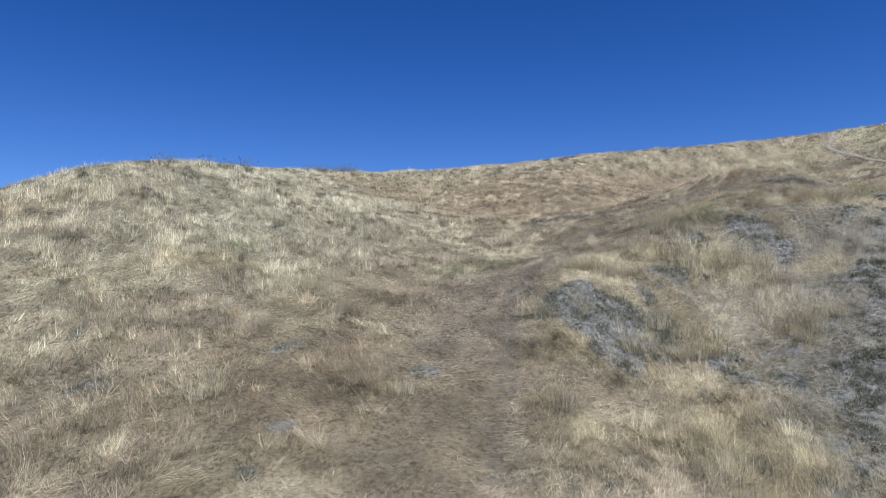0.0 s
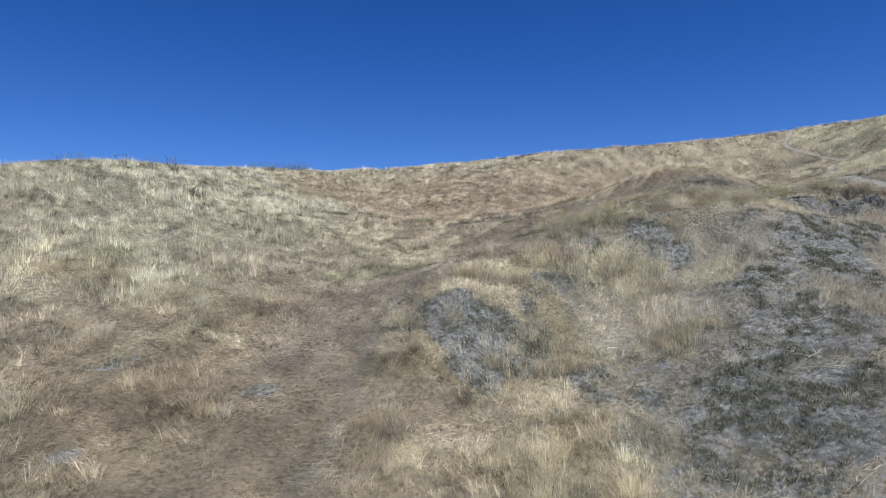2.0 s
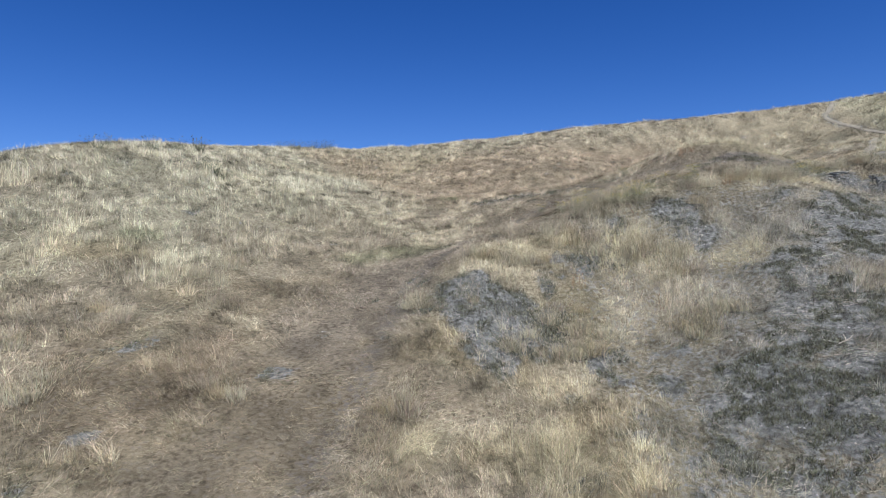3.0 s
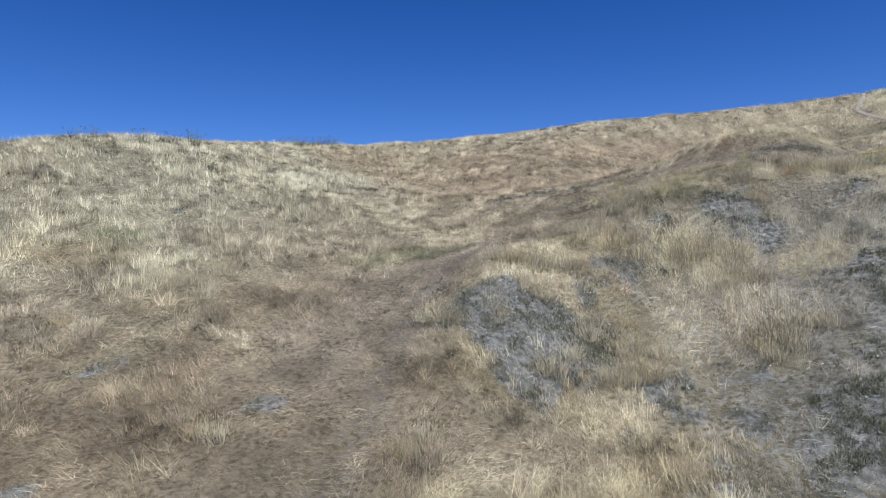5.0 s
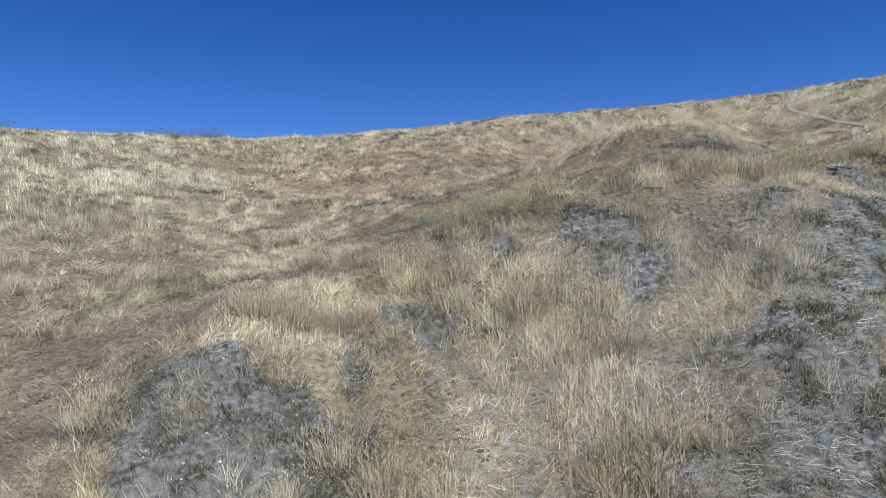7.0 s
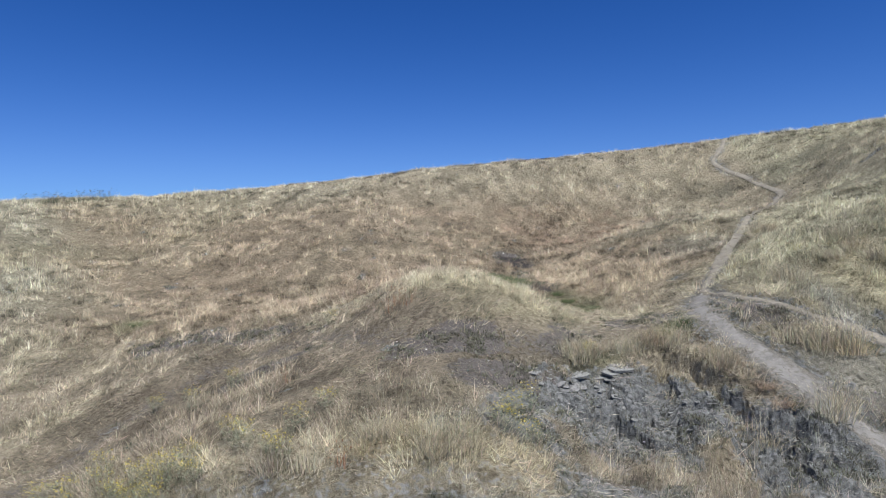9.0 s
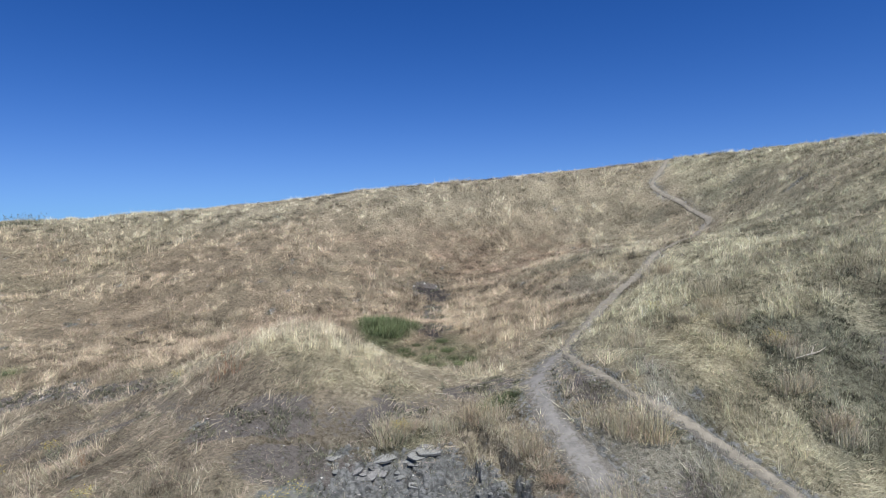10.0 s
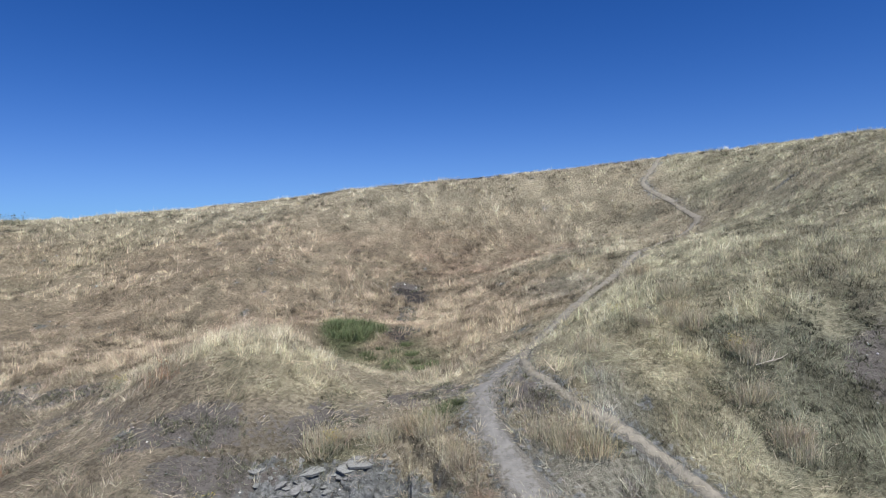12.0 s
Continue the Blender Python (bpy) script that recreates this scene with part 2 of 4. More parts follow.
def array_mesh(name, verts, faces, material, colours=None, smooth_faces=False):
    """A mesh from arrays: verts n x 3, faces m x k, colours n x 3."""
    me = bpy.data.meshes.new(name)
    n, (m, k) = len(verts), faces.shape
    me.vertices.add(n)
    me.vertices.foreach_set("co", np.ascontiguousarray(verts, np.float32).ravel())
    me.loops.add(m * k)
    me.loops.foreach_set("vertex_index", np.ascontiguousarray(faces, np.int32).ravel())
    me.polygons.add(m)
    me.polygons.foreach_set("loop_start", np.arange(0, m * k, k, dtype=np.int32))
    if smooth_faces:
        me.polygons.foreach_set("use_smooth", np.ones(m, bool))
    me.update(calc_edges=True)
    if colours is not None:
        layer = me.attributes.new("tint", "FLOAT_COLOR", "POINT")
        layer.data.foreach_set("color", np.concatenate([colours, np.ones((n, 1))], 1).astype(np.float32).ravel())
    me.materials.append(material)
    return me


# ---- materials ----
def material(name):
    m = bpy.data.materials.new(name)
    m.use_nodes = True
    nt = m.node_tree
    return m, nt, nt.nodes["Principled BSDF"], nt.nodes["Material Output"]


def node(nt, kind, **inputs):
    n = nt.nodes.new(kind)
    for key, value in inputs.items():
        n.inputs[key.replace("_", " ")].default_value = value
    return n


def mixed(nt, factor, a, b, blend="MIX"):
    n = nt.nodes.new("ShaderNodeMix")
    n.data_type, n.blend_type = "RGBA", blend
    for socket, value in ((n.inputs[0], factor), (n.inputs[6], a), (n.inputs[7], b)):
        if isinstance(value, bpy.types.NodeSocket):
            nt.links.new(value, socket)
        else:
            socket.default_value = value if isinstance(value, (int, float)) else (*value, 1)
    return n.outputs[2]


def grain(nt, scale, detail=3.0, low=0.35, high=0.65):
    """Object-space noise, sharpened to 0..1."""
    place = nt.nodes.new("ShaderNodeTexCoord")
    tex = node(nt, "ShaderNodeTexNoise", Scale=scale, Detail=detail)
    nt.links.new(place.outputs["Object"], tex.inputs["Vector"])
    ramp = node(nt, "ShaderNodeMapRange", From_Min=low, From_Max=high)
    nt.links.new(tex.outputs["Fac"], ramp.inputs["Value"])
    return ramp.outputs["Result"]


def bumped(nt, bsdf, height, strength, distance):
    b = node(nt, "ShaderNodeBump", Strength=strength, Distance=distance)
    nt.links.new(height, b.inputs["Height"])
    nt.links.new(b.outputs["Normal"], bsdf.inputs["Normal"])


def attribute(nt, name):
    a = nt.nodes.new("ShaderNodeAttribute")
    a.attribute_name = name
    return a


def ground_material():
    m, nt, bsdf, out = material("hillside_ground")
    masks = nt.nodes.new("ShaderNodeSeparateColor")
    nt.links.new(attribute(nt, "tint").outputs["Color"], masks.inputs["Color"])
    fine, coarse, big = grain(nt, 34, 4), grain(nt, 7, 4), grain(nt, 1.1, 3)
    lumps, knolls = grain(nt, 3.6, 3), grain(nt, 1.7, 3, 0.3, 0.7)
    # thatch: the straw of the stand itself, from a dark painted for shaded crevices to bleached stems
    sward = attribute(nt, "sward").outputs["Color"]
    deep = mixed(nt, 1.0, sward, (0.22, 0.21, 0.20), "MULTIPLY")
    pale = mixed(nt, 1.0, sward, (0.95, 0.94, 0.93), "MULTIPLY")
    litter = mixed(nt, fine, deep, pale)
    litter = mixed(nt, mixed(nt, 0.5, coarse, lumps), litter, mixed(nt, fine, mixed(nt, 0.4, deep, pale), sward))
    litter = mixed(nt, mixed(nt, 0.5, big, knolls), litter, mixed(nt, coarse, deep, pale))
    clay = mixed(nt, lumps, (0.083, 0.087, 0.085), (0.185, 0.19, 0.186))
    clay = mixed(nt, mixed(nt, 0.7, fine, big), clay, mixed(nt, coarse, (0.035, 0.037, 0.035), (0.25, 0.257, 0.25)))
    trod = mixed(nt, coarse, (0.042, 0.038, 0.036), (0.12, 0.11, 0.102))
    trod = mixed(nt, fine, trod, (0.15, 0.137, 0.124))

    def edged(channel):
        add = nt.nodes.new("ShaderNodeMath")
        add.operation = "MULTIPLY_ADD"
        nt.links.new(coarse, add.inputs[0])
        add.inputs[1].default_value = 0.5
        nt.links.new(masks.outputs[channel], add.inputs[2])
        r = node(nt, "ShaderNodeMapRange", From_Min=0.62, From_Max=0.95)
        nt.links.new(add.outputs[0], r.inputs["Value"])
        return r.outputs["Result"]

    colour = mixed(nt, edged("Green"), litter, trod)
    colour = mixed(nt, edged("Red"), colour, clay)
    colour = mixed(nt, edged("Blue"), colour, mixed(nt, fine, (0.022, 0.020, 0.020), (0.06, 0.054, 0.05)))
    nt.links.new(colour, bsdf.inputs["Base Color"])
    bsdf.inputs["Roughness"].default_value = 0.95
    bsdf.inputs["Specular IOR Level"].default_value = 0.15
    # relief of the thatch: tufts and lumps, finer grains over them
    grainy = node(nt, "ShaderNodeBump", Strength=0.9, Distance=0.05)
    nt.links.new(mixed(nt, 0.5, fine, coarse), grainy.inputs["Height"])
    lumpy = node(nt, "ShaderNodeBump", Strength=0.55, Distance=0.09)
    nt.links.new(mixed(nt, 0.4, lumps, knolls), lumpy.inputs["Height"])
    nt.links.new(grainy.outputs["Normal"], lumpy.inputs["Normal"])
    nt.links.new(lumpy.outputs["Normal"], bsdf.inputs["Normal"])
    return m


def dust_material(name, warm):
    m, nt, bsdf, out = material(name)
    fine, coarse = grain(nt, 40, 4), grain(nt, 3.2, 4)
    c = mixed(nt, coarse, (0.17, 0.166, 0.156), (0.31, 0.302, 0.282))
    c = mixed(nt, fine, c, (0.26, 0.253, 0.236))
    c = mixed(nt, 1.0, c, warm, "MULTIPLY")
    # the dust thins out towards the edges of the path
    edge = nt.nodes.new("ShaderNodeMath")
    edge.operation = "MULTIPLY_ADD"
    nt.links.new(grain(nt, 6, 4), edge.inputs[0])
    edge.inputs[1].default_value = 0.8
    nt.links.new(attribute(nt, "tint").outputs["Fac"], edge.inputs[2])
    thin = node(nt, "ShaderNodeMapRange", From_Min=0.75, From_Max=1.15)
    nt.links.new(edge.outputs[0], thin.inputs["Value"])
    c = mixed(nt, thin.outputs["Result"], c, mixed(nt, fine, (0.075, 0.071, 0.063), (0.19, 0.178, 0.155)))
    nt.links.new(c, bsdf.inputs["Base Color"])
    bsdf.inputs["Roughness"].default_value = 0.95
    bsdf.inputs["Specular IOR Level"].default_value = 0.1
    bumped(nt, bsdf, coarse, 0.4, 0.03)
    return m


def blade_material(name, through=0.3):
    """Dry or green leaves: the tint of each blade, with light coming through."""
    m, nt, bsdf, out = material(name)
    tint = attribute(nt, "tint").outputs["Color"]
    nt.links.new(tint, bsdf.inputs["Base Color"])
    bsdf.inputs["Roughness"].default_value = 0.65
    bsdf.inputs["Specular IOR Level"].default_value = 0.06
    # the rounded stems and fine leaves of a sward scatter light about the upright, not about one flat face
    face = nt.nodes.new("ShaderNodeNewGeometry")
    bend = nt.nodes.new("ShaderNodeVectorMath")
    bend.operation = "MULTIPLY_ADD"
    nt.links.new(face.outputs["Normal"], bend.inputs[0])
    bend.inputs[1].default_value, bend.inputs[2].default_value = (0.8, 0.8, 0.8), (0.0, 0.0, 0.34)
    unit = nt.nodes.new("ShaderNodeVectorMath")
    unit.operation = "NORMALIZE"
    nt.links.new(bend.outputs[0], unit.inputs[0])
    nt.links.new(unit.outputs[0], bsdf.inputs["Normal"])
    glow = nt.nodes.new("ShaderNodeBsdfTranslucent")
    nt.links.new(tint, glow.inputs["Color"])
    mix = nt.nodes.new("ShaderNodeMixShader")
    mix.inputs[0].default_value = through
    nt.links.new(bsdf.outputs[0], mix.inputs[1])
    nt.links.new(glow.outputs[0], mix.inputs[2])
    nt.links.new(mix.outputs[0], out.inputs["Surface"])
    return m


def plain_material(name, dark, light, scale=20, rough=0.9):
    m, nt, bsdf, out = material(name)
    g = grain(nt, scale, 4)
    nt.links.new(mixed(nt, g, dark, light), bsdf.inputs["Base Color"])
    bsdf.inputs["Roughness"].default_value = rough
    bumped(nt, bsdf, g, 0.6, 0.03)
    return m


GROUND, DUST, CHAFF = ground_material(), dust_material("path_dust", (0.74, 0.735, 0.735)), dust_material("path_chaff", (0.86, 0.81, 0.71))
DRY, LUSH = blade_material("dry_grass_blade", 0.16), blade_material("green_blade", 0.25)
CRUMB = blade_material("clay_crumb", 0.0)
CLAY = plain_material("dried_clay", (0.13, 0.135, 0.127), (0.29, 0.295, 0.28), 16)
CRUST = plain_material("clay_crust", (0.07, 0.072, 0.07), (0.21, 0.209, 0.203), 7)
WOOD = plain_material("bleached_stem", (0.30, 0.27, 0.22), (0.55, 0.51, 0.44), 30)
PETAL = plain_material("yellow_petal", (0.42, 0.33, 0.02), (0.62, 0.50, 0.05), 30, 0.6)

# ---- ground ----
def steps(low, high, fine, *near):
    """Grid lines: a fine pitch within the given stretches, growing ever coarser outside."""
    out, v = [], low
    while v < high:
        out.append(v)
        pitch = 60.0
        for a, b, p in near:
            gap = max(a - v, v - b, 0.0)
            pitch = min(pitch, p + gap * 0.09)
        v += pitch
    return np.array(out + [high])


gx = steps(-1500, 1500, 0.2, (-16, 40, 0.24), (23.2, 30.6, 0.065))
gy = steps(-600, 2600, 0.2, (13, 46, 0.24), (31.0, 36.9, 0.065), (46, 90, 0.6), (51.5, 67, 0.34))
X, Y = np.meshgrid(gx, gy)
bare = bare_clay(X, Y)
slope = smooth(7, 11, X) * smooth(42, 36, X) * smooth(34, 30, Y)
bare = np.maximum(np.maximum(bare, 0.44 * slope), 0.95 * smooth(0.25, 0.6, slumped(X, Y)))
trod = np.maximum(0.3 * spot(X, Y, -3, 19.5, 8, 6, 10, 0.5, 79), 0.28 * np.exp(-((line_distance(X, Y, WORN_STRIP)[0] / 2.0) ** 2)) * smooth(36, 30, Y))
trod = np.maximum(trod, any_of(X, Y, TROD, 0.7, 61))
trod = np.maximum(trod, np.exp(-((line_distance(X, Y, CATTLE_TRACK)[0] / 0.9) ** 2)) * 0.5)
for line, wide in ((FOOTPATH, 0.5), (LOWER_PATH, 1.0)):
    bare = np.maximum(bare, 0.8 * np.exp(-((line_distance(X, Y, line)[0] / wide) ** 2)))
nx, ny = len(gx), len(gy)
corner = (np.arange(ny - 1)[:, None] * nx + np.arange(nx - 1)).ravel()
quads = np.stack([corner, corner + 1, corner + nx + 1, corner + nx], 1)
black_spot = any_of(X, Y, BLACK_SPOTS, 0.9, 95)
masks = np.stack([bare, trod, black_spot], -1).reshape(-1, 3)
Z = land(X, Y)


def between(field, x, y, ax, ay):
    """A grid's values at places between its lines."""
    i, j = np.clip(np.searchsorted(ax, x) - 1, 0, len(ax) - 2), np.clip(np.searchsorted(ay, y) - 1, 0, len(ay) - 2)
    u, v = (x - ax[i]) / (ax[i + 1] - ax[i]), (y - ay[j]) / (ay[j + 1] - ay[j])
    if field.ndim > 2:
        u, v = u[:, None], v[:, None]
    return (field[j, i] * (1 - u) + field[j, i + 1] * u) * (1 - v) + (field[j + 1, i] * (1 - u) + field[j + 1, i + 1] * u) * v


def surface(x, y):
    """The height of the ground as built."""
    return between(Z, x, y, gx, gy)


ground = new("ground", array_mesh("ground", np.stack([X, Y, Z], -1).reshape(-1, 3), quads, GROUND, masks, True))
broken = (np.abs(X - 27.0) < 3.6) & (np.abs(Y - 34.0) < 2.9)
ground.data.polygons.foreach_set("use_smooth", ~broken.ravel()[corner])
tagged(ground, "dry grassy hillside of pale litter, grey clay and trodden earth", "hillside", kind="structure")


def path_strip(name, line, wide, dust, label, narrow=1.0):
    """A worn path: a strip over the ground along a line, with ragged edges."""
    pts = [Vector(p) for p in line]
    way = []
    for a, b in zip(pts, pts[1:]):
        n = max(2, int((b - a).length / 0.08))
        way += [a.lerp(b, k / n) for k in range(n)]
    way = np.array(way)
    for _ in range(40):
        way[1:-1] = (way[:-2] + 2 * way[1:-1] + way[2:]) / 4
    ahead = np.gradient(way, axis=0)
    ahead /= np.linalg.norm(ahead, axis=1, keepdims=True)
    left = np.stack([-ahead[:, 1], ahead[:, 0]], 1)
    run = np.arange(len(way)) * 0.08
    half = wide * (0.7 + 0.7 * vnoise(run, run * 0, 1.6, 5) + 0.15 * vnoise(run, run * 0, 0.4, 6)) * smooth(0, 1.6, run[-1] - run)
    half = half * (narrow + (1 - narrow) * smooth(41, 44, way[:, 1])) * (1 - 0.36 * smooth(44, 62, way[:, 1]))
    rows = []
    for k in np.linspace(-1, 1, 13):
        p = way + left * (half * k * 1.25)[:, None]
        far = smooth(43, 48, p[:, 1])
        lift = 0.075 - (0.085 - 0.06 * far) * abs(k) ** 2 + 0.07 * (fbm(p[:, 0], p[:, 1], 0.42, 8, 2) - 0.5) + 0.01 * far
        rows.append(np.stack([p[:, 0], p[:, 1], surface(p[:, 0], p[:, 1]) + lift], 1))
    v = np.stack(rows, 1)
    n = len(way)
    c = (np.arange(n - 1)[:, None] * 13 + np.arange(12)).ravel()
    ob = new(name, array_mesh(name, v.reshape(-1, 3), np.stack([c, c + 13, c + 14, c + 1], 1), dust, np.repeat((np.abs(np.linspace(-1, 1, 13)) * (1 - 0.7 * smooth(43, 48, way[:, 1]))[:, None]).reshape(-1, 1), 3, 1), True))
    return tagged(ob, label, "path", kind="structure")


path_strip("footpath", FOOTPATH, 0.22, CHAFF, "narrow pale dusty footpath worn up the dry hill", 0.7)
path_strip("lower_footpath", LOWER_PATH, 0.34, DUST, "wider grey dusty footpath beside the eroded bank")

# ---- grass ----
DUSK = np.array((0.215, 0.22, 0.165))
PALE, STRAW, GOLD, TAN, RUST, ASH, SAGE, LEAF = (np.array(c) for c in (
    (0.53, 0.49, 0.36), (0.48, 0.43, 0.31), (0.46, 0.39, 0.255), (0.39, 0.34, 0.255), (0.40, 0.31, 0.225), (0.33, 0.327, 0.28), (0.26, 0.275, 0.19), (0.115, 0.145, 0.072)))


def stand(x, y):
    """What grows at a place: colour, cover, share of tall grass, height, and how far it lies down."""
    n1, n2, n3 = fbm(x, y, 9, 41), fbm(x, y, 3.2, 42), fbm(x, y, 1.2, 43)
    left = smooth(2, -9, x - 0.15 * (y - 30)) * smooth(18, 30, y)
    ridge = smooth(46, 58, y - 0.1 * x) * smooth(40, 20, x)
    right = smooth(31, 36, x) * smooth(64, 56, y)
    crest = smooth(66, 84, y - 0.25 * np.abs(x - 20))
    rust = np.maximum(spot(x, y, 27, 70, 14, 6, 10, 0.5, 71), 0.7 * spot(x, y, 19, 52, 9, 9, 0, 0.5, 72))
    rust = np.maximum(rust, 0.8 * spot(x, y, -4, 20.5, 5, 3.6, 20, 0.6, 73))
    track, _, _ = line_distance(x, y, CATTLE_TRACK)
    worn = np.maximum(np.exp(-((track / 1.1) ** 2)), np.exp(-((line_distance(x, y, WORN_STRIP)[0] / (1.2 + 1.3 * smooth(34, 28, y)) + 0.7 * (n2 - 0.5)) ** 2)))
    path = np.minimum(line_distance(x, y, FOOTPATH)[0] - 0.10 * smooth(42, 46, y), line_distance(x, y, LOWER_PATH)[0] - 0.08)
    bare, trod = bare_clay(x, y), any_of(x, y, TROD, 0.7, 61)
    green, faint = any_of(x, y, GREEN, 0.4, 81), any_of(x, y, FAINT, 0.6, 82)
    oats = any_of(x, y, OATS, 0.6, 89)
    hollow = np.maximum(spot(x, y, 2.4, 28.4, 2.8, 5.5, -18, 0.5, 90), spot(x, y, 0.6, 24.6, 2.6, 3.6, 0, 0.5, 91))     # brown trampled ground between the hill and the mound
    mottle = smooth(0.38, 0.62, fbm(x, y, 2.0, 88, 3))
    beaten = np.maximum(spot(x, y, 13.5, 38.6, 7.5, 5.5, 0, 0.5, 83), spot(x, y, 17.8, 36.2, 4.5, 3.0, 0, 0.5, 85))     # brown lodged grass beside the cattle track
    olive = smooth(0, 3, x - 31.2 - 0.76 * np.clip(y - 43, 0, 25))     # paler, greener stand beyond the footpath
    plume = spot(x, y, 22.0, 39.8, 4.0, 2.3, -10, 0.5, 77)
    slope = smooth(9, 14, x) * smooth(32, 27, y)       # thin stand on the clay slope
    barren = np.maximum(spot(x, y, 16.0, 20.6, 4.2, 4.6, 20, 0.5, 94), 0.7 * spot(x, y, 18.5, 28.0, 4.0, 2.4, 10, 0.6, 95))     # its barest, weediest stretch

    def blend(c, other, w):
        return c + (other - c) * w[..., None]

    c = np.broadcast_to(STRAW, (*x.shape, 3)) * 1.0
    c = blend(c, PALE * np.array((0.90, 0.91, 0.94)), 0.85 * np.maximum(left, ridge) * smooth(0.3, 0.6, n1))
    c = blend(c, np.array((0.55, 0.515, 0.365)), 0.85 * olive * smooth(0.25, 0.5, n2))
    c = blend(c, GOLD, 0.75 * smooth(0.5, 0.7, n2) * smooth(40, 26, y))
    c = blend(c, TAN, 0.8 * smooth(0.48, 0.66, fbm(x, y, 5, 47)) * (1 - 0.7 * left * smooth(30, 38, y)))
    c = blend(c, np.array((0.43, 0.352, 0.25)), 0.8 * smooth(44, 50, y) * smooth(42, 34, x) * smooth(0, 8, x + 0.6 * (y - 45)) * smooth(82, 74, y))
    c = blend(c, RUST, np.clip(0.85 * rust * smooth(0.25, 0.6, n3), 0, 1))
    c = blend(c, np.array((0.45, 0.41, 0.315)), 0.8 * slope)
    c = blend(c, np.array((0.30, 0.285, 0.235)), 0.7 * barren)
    c = blend(c, ASH, np.clip(0.35 * slope * smooth(0.45, 0.65, n1) + 0.4 * right * smooth(0.5, 0.65, n1), 0, 1))
    c = blend(c, SAGE, 0.55 * smooth(0.55, 0.75, fbm(x, y, 6, 49)) * (0.35 + 0.65 * right))
    dusk = np.maximum(0.45 * spot(x, y, 51, 55, 7, 10, 0, 0.7, 74), spot(x, y, 41.2, 36.2, 6.2, 4.6, 0, 0.7, 75))
    dusk = np.maximum(dusk, np.maximum(0.5 * spot(x, y, 34, 62, 9, 3, -20, 0.7, 76), 0.6 * np.maximum(spot(x, y, 54, 69, 5, 6, 0, 0.7, 92), spot(x, y, 46.5, 72.5, 5, 2.4, 0, 0.7, 93))))
    c = blend(c, DUSK, 0.8 * dusk * smooth(0.36, 0.6, n2))
    c = blend(c, PALE * np.array((0.96, 0.95, 0.88)), 0.8 *  np.maximum(plume, spot(x, y, 38.2, 42.6, 4.5, 4.2, 10, 0.7, 78)))
    c = blend(c, np.array((0.25, 0.245, 0.215)), 0.7 * bare)
    c = blend(c, np.array((0.395, 0.35, 0.275)), 0.8 * worn * smooth(40, 34, y))
    brown = np.maximum(spot(x, y, -3, 19.5, 8, 6, 10, 0.5, 79), 0.8 * spot(x, y, -1.5, 27, 3.6, 2.4, 0, 0.5, 80)) * (1 - 0.45 * smooth(0.48, 0.6, n2))
    c = blend(c, np.array((0.31, 0.262, 0.182)), 0.72 * brown)
    c = blend(c, np.array((0.315, 0.27, 0.2)), 0.8 * beaten)
    c = blend(c, np.array((0.335, 0.292, 0.23)), 0.7 * hollow)
    c = blend(c, np.array((0.55, 0.51, 0.36)), 0.7 * olive * (1 - dusk))
    c = blend(c, np.array((0.53, 0.475, 0.345)), 0.75 * crest)
    c = blend(c, ASH, 0.75 * spot(x, y, 32.2, 34.2, 2.2, 3.2, -30, 0.5, 84))
    c = blend(c, PALE * np.array((1.0, 0.97, 0.9)), 0.85 * oats)
    c = c * (1 - 0.2 * right * (1 - mottle) * (1 - oats))[..., None]
    c = blend(c, LEAF, 0.85 * green)
    c = blend(c, np.array((0.20, 0.215, 0.125)), 0.55 * faint)
    c = c * np.array((0.708, 0.708, 0.71))
    c = c * (1 + np.array((-0.02, 0.0, -0.015)) * np.maximum(np.maximum(left, right), 0.7 * olive)[..., None])
    clump = smooth(0.47, 0.60, fbm(x, y, 2.3, 57, 3))
    calm = 0.7 * left * smooth(28, 36, y)
    # relief shading of the clumps, put into the stand colour as metre-wide noise
    c = c * (0.99 + (0.44 * smooth(0.28, 0.72, fbm(x, y, 1.0, 58, 3)) - 0.22) * (1 - calm))[..., None]
    cover = 1.0 - 0.3 * worn - slope * (0.5 - 0.4 * clump)
    black_spot = any_of(x, y, BLACK_SPOTS, 0.9, 95)
    cover = cover * (1 - 0.6 * slumped(x, y)) * (1 - 0.66 * bare * (1 - 0.6 * oats)) * (1 - 0.25 * hollow) * (1 - 0.35 * barren) * (1 - 0.62 * trod) * (1 - 0.5 * dusk) * (1 - 0.2 * beaten) * (1 - 0.95 * black_spot)
    cover = np.clip(cover * (0.6 + 0.4 * smooth(0.36, 0.5, fbm(x, y, 0.8, 44, 2))), 0.05, 1) * (0.15 + 0.85 * smooth(0.14, 0.44, path + 0.16 * (n3 - 0.5)))
    tall = 0.12 + 0.95 * clump + 0.35 * left + 0.25 * ridge + 0.65 * right + 0.25 * slope - 0.25 * worn
    tall = np.clip(tall, 0, 1.3) * (1 - 0.95 * bare) * (1 - 0.95 * trod) * (1 - 0.7 * beaten) * (1 - 0.75 * worn) * (1 - black_spot) * smooth(0.3, 0.75, path) * (0.45 + 0.55 * smooth(0.35, 0.55, n3))
    tall = tall * (1 - 0.5 * dusk) * (1 - 0.6 * hollow) * (1 - 0.5 * right * (1 - mottle))
    tall = np.clip(np.maximum(tall, 1.2 * np.maximum(plume, oats)), 0, 1.5)
    high = 0.17 + 0.17 * np.clip(n2 * 1.8 - 0.4, 0, 1) + 0.20 * clump + 0.02 * left + 0.07 * np.maximum(plume, oats) - 0.05 * ridge + 0.10 * green
    high = high * (1 - 0.55 * worn)
